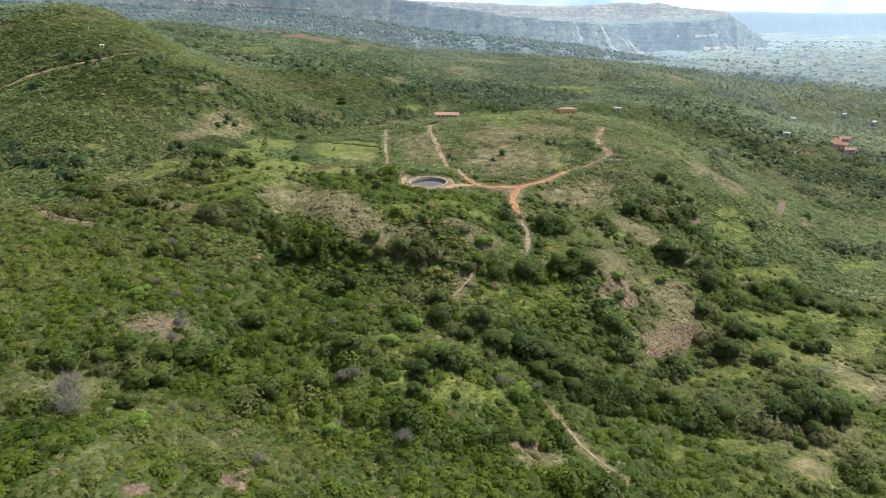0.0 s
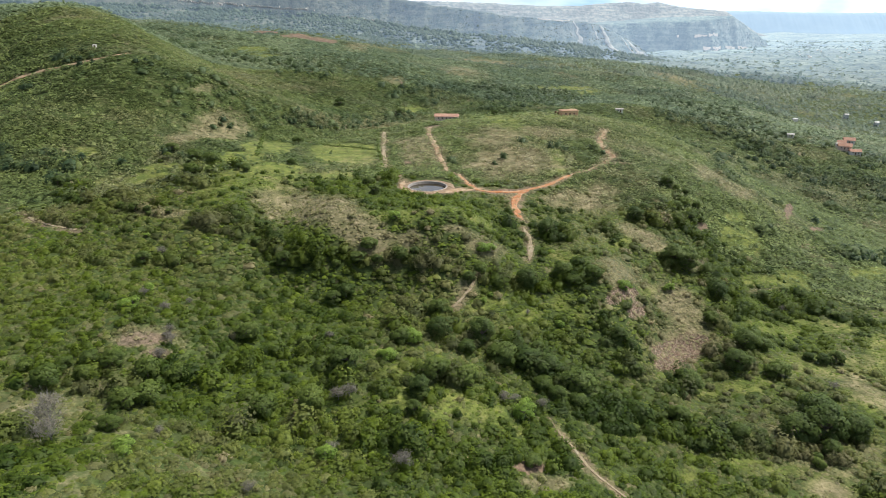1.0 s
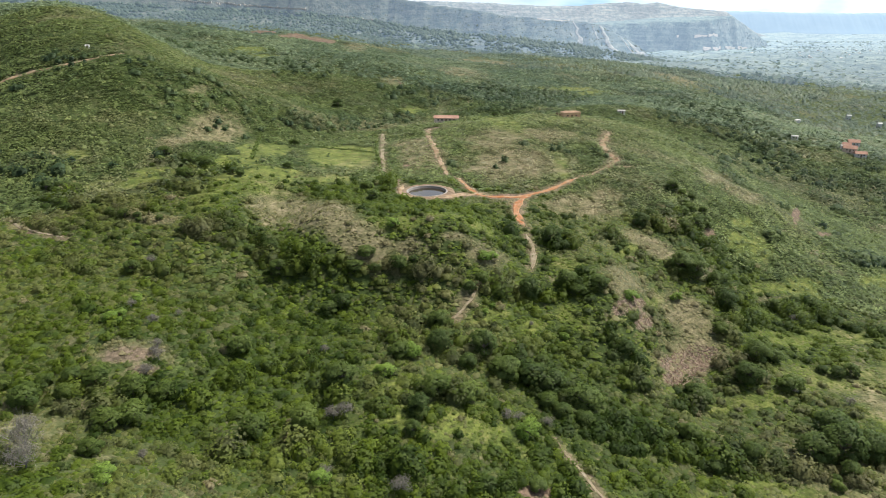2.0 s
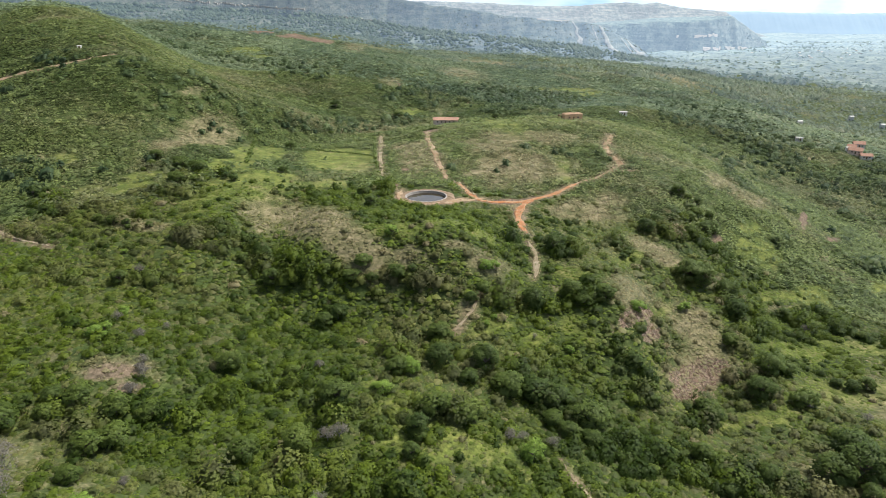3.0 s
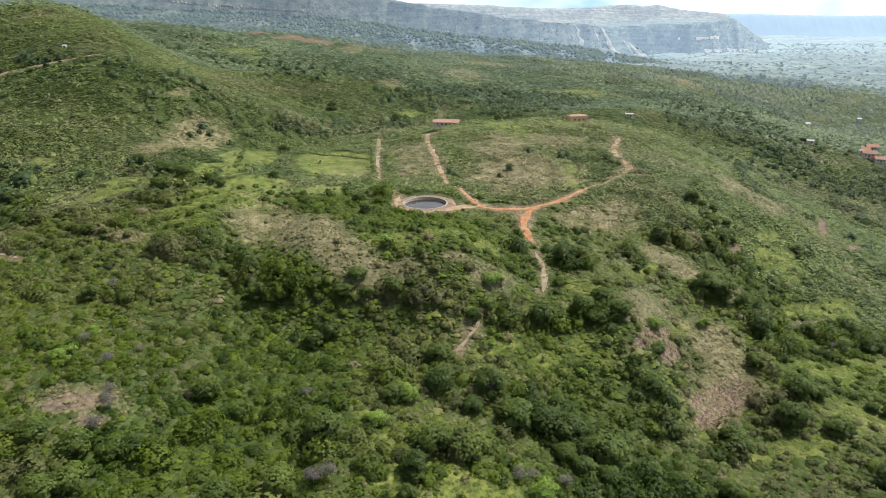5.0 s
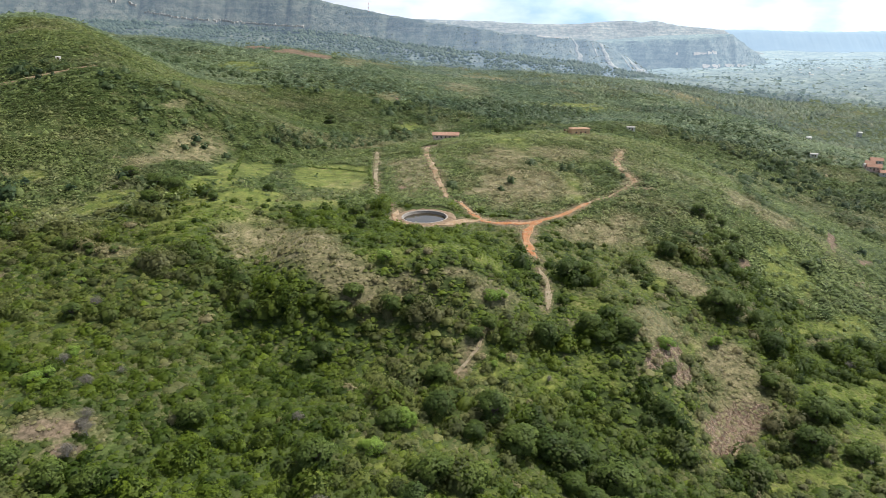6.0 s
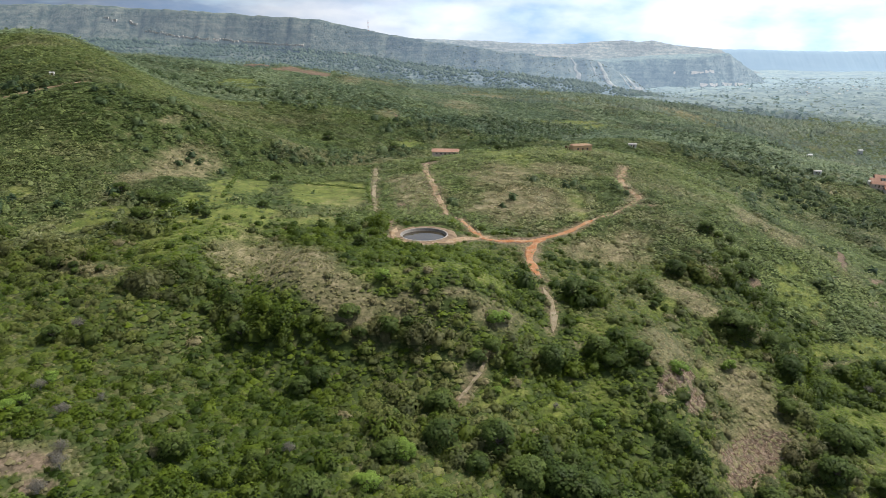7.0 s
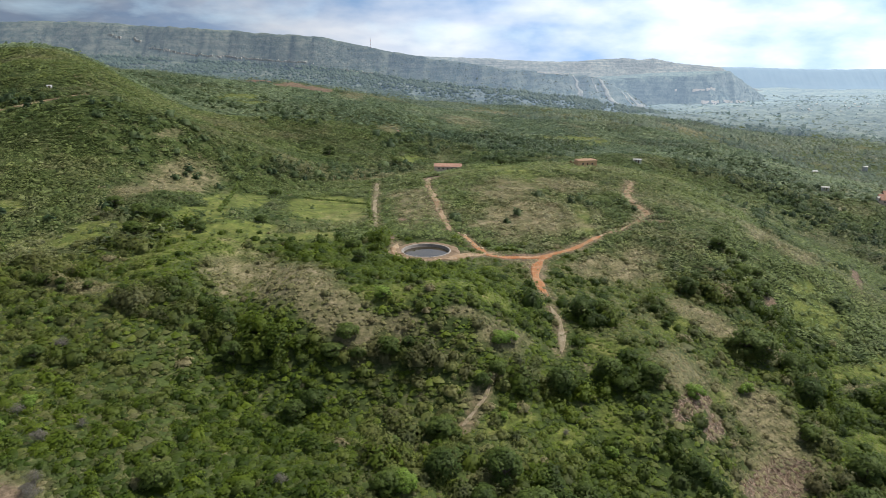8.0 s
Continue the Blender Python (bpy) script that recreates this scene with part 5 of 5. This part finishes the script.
def build_house(x, y, turn, long, deep, wall_high, roof_high, walls, roof, label, hip=0.0, windows=3, lift=0.0):
    """A low house with its front towards -y before it is turned."""
    root = new("house")
    near = [float(land(x + a, y + b)) for a in (-long / 2, 0, long / 2) for b in (-deep / 2, 0, deep / 2)]
    root.matrix_basis = pose(x, y, max(near) - 0.3 + lift, 0, 0, turn)
    tagged(root, label, "house")
    bm = bmesh.new()
    block(bm, -long / 2, long / 2, -deep / 2, deep / 2, -3.0, wall_high)
    part("wall", bm, walls, root)
    bm = bmesh.new()
    l2, d2 = long / 2 + min(0.5, 0.07 * long), deep / 2 + min(0.5, 0.07 * deep)
    inset = hip * deep / 2
    low, high = wall_high - 0.1, wall_high + roof_high
    for lift_ in (0.0, 0.18):
        v = [bm.verts.new(c) for c in ((-l2, -d2, low + lift_), (l2, -d2, low + lift_), (l2, d2, low + lift_), (-l2, d2, low + lift_), (-l2 + inset, 0, high + lift_), (l2 - inset, 0, high + lift_))]
        for f in ((0, 1, 5, 4), (2, 3, 4, 5), (1, 2, 5), (3, 0, 4)):
            bm.faces.new([v[k] for k in f])
    part("roof", bm, roof, root)
    gap = long / (windows + 1)
    for k in range(windows):
        at = -long / 2 + gap * (k + 1)
        if k == windows // 2:
            bm = bmesh.new()
            block(bm, at - 0.5, at + 0.5, -deep / 2 - 0.06, -deep / 2 + 0.05, 0.0, 2.05)
            part("door", bm, DOOR_WOOD, root, "dark wooden door")
        else:
            bm = bmesh.new()
            block(bm, at - 0.55, at + 0.55, -deep / 2 - 0.05, -deep / 2 + 0.05, 1.0, 2.0)
            part("window", bm, SHADE_GLASS, root, "dark window opening")
    return root


build_house(3.0, 475.2, -4, 17.5, 7, 2.7, 1.5, PINK_PLASTER, TILE, "long low farmhouse with a red clay roof and pale walls", windows=5, lift=0.0)
build_house(92.4, 464.4, 8, 12.5, 7, 3.7, 0.7, SANDY_WALL, THATCH, "farmhouse with orange earthen walls and a low brown roof", hip=0.8, lift=0.2)
build_house(85.7, 470.0, 8, 4, 5, 1.8, 0.7, DOOR_WOOD, DOOR_WOOD, "small dark shed beside the hilltop farmhouse", windows=1)
build_house(158.5, 568.0, -12, 6.2, 4, 2.6, 0.4, PLASTER, SHEET, "small whitewashed house on a wooded ridge", windows=2, lift=-0.2)
build_house(376.4, 576.2, -20, 9.0, 6.0, 2.8, 2.2, PLASTER, TILE, "village house with a faded clay tile roof", lift=0.8)
build_house(354.1, 551.5, -30, 6.5, 5.6, 2.8, 2.2, PLASTER, TILE, "village house with a clay tile roof among trees", lift=0.8)
build_house(351.3, 542.0, -25, 10.0, 5.6, 2.8, 2.2, PINK_PLASTER, TILE, "large village house with pink walls and tile roof", lift=0.8)
build_house(355.6, 533.5, -15, 8.5, 5.0, 2.4, 1.8, PLASTER, TILE, "low village house with a clay tile roof", lift=0.4)
build_house(349.7, 549.6, -20, 3.4, 3.4, 2.6, 0.8, PLASTER, SHEET, "small white outbuilding at the village edge", windows=1, lift=0.8)
build_house(321.2, 576.0, -20, 5.5, 4, 2.4, 0.6, PLASTER, SHEET, "small white house in the woods", windows=2, lift=0.8)
build_house(-237.7, 448.1, 20, 2.4, 2.4, 1.9, 0.4, PLASTER, SHEET, "tiny white hut high on the hillside", windows=1, lift=0.0)

# ------------------------------------------------------------ boulders by the road
def build_boulders():
    turn = np.random.default_rng(21)
    spots = along([(7, 317), (10, 311), (13, 304), (17, 300)], 0.9)
    for px, py in spots:
        x, y, r = px + turn.normal() * 1.6 - 1.0, py + turn.normal() * 1.3, 0.3 + 0.5 * turn.random()
        bm = bmesh.new()
        bmesh.ops.create_icosphere(bm, subdivisions=2, radius=r)
        for v in bm.verts:
            v.co *= 1 + 0.22 * noise.noise(v.co * 1.7 / r + Vector((x, y, 0)))
            v.co.z *= 0.7
        me = bpy.data.meshes.new("boulder")
        bm.to_mesh(me)
        bm.free()
        me.materials.append(BOULDER)
        ob = new("boulder", me)
        ob.location = (x, y, float(land(x, y)) + 0.2 * r)
        tagged(ob, "tan sandstone boulder tipped beside the dirt road", "boulder", "boulders by the road")


BOULDER = plain_material("boulder", (0.26, 0.19, 0.12), (0.42, 0.33, 0.22), 0.4, 0.9, 0.05)
build_boulders()


def build_stones():
    """Small pale stones strewn over the bare slopes."""
    turn = np.random.default_rng(23)
    x, y = scatter(0.05, 180, 430, turn, -0.45, 0.5)
    keep = turn.random(len(x)) < 0.6 * dryness(x, y) ** 2
    x, y = x[keep], y[keep]
    r = 0.16 * np.exp(turn.normal(size=len(x)) * 0.5)
    v, soft, f, who = bodies(x, y, r, r * 0.8, turn, 5, 2, fill=1.0)
    tagged(new("stones", mesh_from("stones", v, f, BOULDER, False)), "small tan stones strewn over the dry slopes", "stones", kind="stuff")


build_stones()


def build_dry_stems():
    """Dead stems lying crosswise on the straw-coloured slope."""
    turn = np.random.default_rng(29)
    x, y = 60 + 60 * turn.random(9000), 176 + 66 * turn.random(9000)
    keep = straw(x, y) > 0.35 + 0.3 * turn.random(9000)
    x, y = x[keep], y[keep]
    n = len(x)
    a, long, wide = turn.random(n) * math.pi, 0.7 + 1.5 * turn.random(n), 0.05 + 0.06 * turn.random(n)
    dx, dy = np.cos(a) * long, np.sin(a) * long
    v = []
    for u, w, up in ((-1, -1, 0.05), (1, -0.4, 0.1), (1, 0.4, 0.1), (-1, 1, 0.05), (0, 0, 0.35)):
        px, py = x + u * dx / 2 - w * wide * np.sin(a), y + u * dy / 2 + w * wide * np.cos(a)
        v.append(np.stack([px, py, land(px, py) + up], 1))
    v = np.stack(v, 1).reshape(-1, 3)
    f = (np.arange(n) * 5)[:, None, None] + np.array([(0, 1, 4), (1, 2, 4), (2, 3, 4), (3, 0, 4)])[None]
    tagged(new("dry_stems", mesh_from("dry_stems", v, f.reshape(-1, 3), STEM, False)), "pale brown dead stems lying on the bare slope", "dry stems", kind="stuff")


STEM = plain_material("dry_stem", (0.27, 0.185, 0.13), (0.45, 0.335, 0.25), 1.2)
build_dry_stems()


# ------------------------------------------------------------ far settlements
FAR_WALL = plain_material("far_walls", (0.5, 0.48, 0.46), (0.75, 0.73, 0.7), 3.0)


def settlement(spots, label, seed, size=6.0):
    """Far small houses with pitched roofs: x, y, how far they are strewn, how many."""
    turn = np.random.default_rng(seed)
    bm = bmesh.new()
    for cx, cy, spread, count in spots:
        for _ in range(count):
            x, y = cx + turn.normal() * spread, cy + turn.normal() * spread * 0.8
            w, d, h = size * (0.6 + 0.8 * turn.random()), size * 0.7, size * 0.55
            z = float(land(x, y)) + 3.5
            block(bm, x - w / 2, x + w / 2, y - d / 2, y + d / 2, z - 9, z + h)
            v = [bm.verts.new(p) for p in ((x - w * 0.55, y - d * 0.6, z + h), (x + w * 0.55, y - d * 0.6, z + h), (x + w * 0.55, y + d * 0.6, z + h), (x - w * 0.55, y + d * 0.6, z + h), (x - w * 0.5, y, z + h * 1.5), (x + w * 0.5, y, z + h * 1.5))]
            for f in ((0, 1, 5, 4), (2, 3, 4, 5), (1, 2, 5), (3, 0, 4)):
                bm.faces.new([v[k] for k in f])
    me = bpy.data.meshes.new("backdrop_town")
    bm.to_mesh(me)
    bm.free()
    me.materials.append(FAR_WALL)
    tagged(new("backdrop_town", me), label, "town", kind="stuff")


settlement([(1480, 2350, 130, 14), (1700, 2400, 130, 12), (1250, 2150, 90, 4)], "pale houses of a far village strewn over the hazy valley", 61, 5.5)
settlement([(520, 900, 40, 1), (640, 1000, 60, 2), (700, 860, 40, 1)], "scattered small white houses among the valley woods", 62, 5.0)

# ------------------------------------------------------------ mast on the tableland
def build_mast(x, y, z, high):
    root = new("radio_mast")
    root.location = (x, y, z)
    tagged(root, "slender red and white lattice mast on the tableland", "mast")
    red, white = plain_material("mast_red", (0.5, 0.1, 0.07), (0.6, 0.14, 0.1), 2.0), plain_material("mast_white", (0.7, 0.7, 0.7), (0.8, 0.8, 0.8), 2.0)
    steps = 8
    for k in range(steps):
        bm = bmesh.new()
        z0, z1 = high * k / steps, high * (k + 1) / steps
        for a in range(3):
            c, s_ = math.cos(a * 2.094), math.sin(a * 2.094)
            d, t = math.cos((a + 1) * 2.094), math.sin((a + 1) * 2.094)
            limb(bm, (c * 1.2, s_ * 1.2, z0), (c * 1.2, s_ * 1.2, z1), 0.22, 0.22, 4)
            limb(bm, (c * 1.2, s_ * 1.2, z0), (d * 1.2, t * 1.2, z1), 0.12, 0.12, 4)
        part("section", bm, white if k % 2 else red, root)


build_mast(-252, 2270, 190, 52)
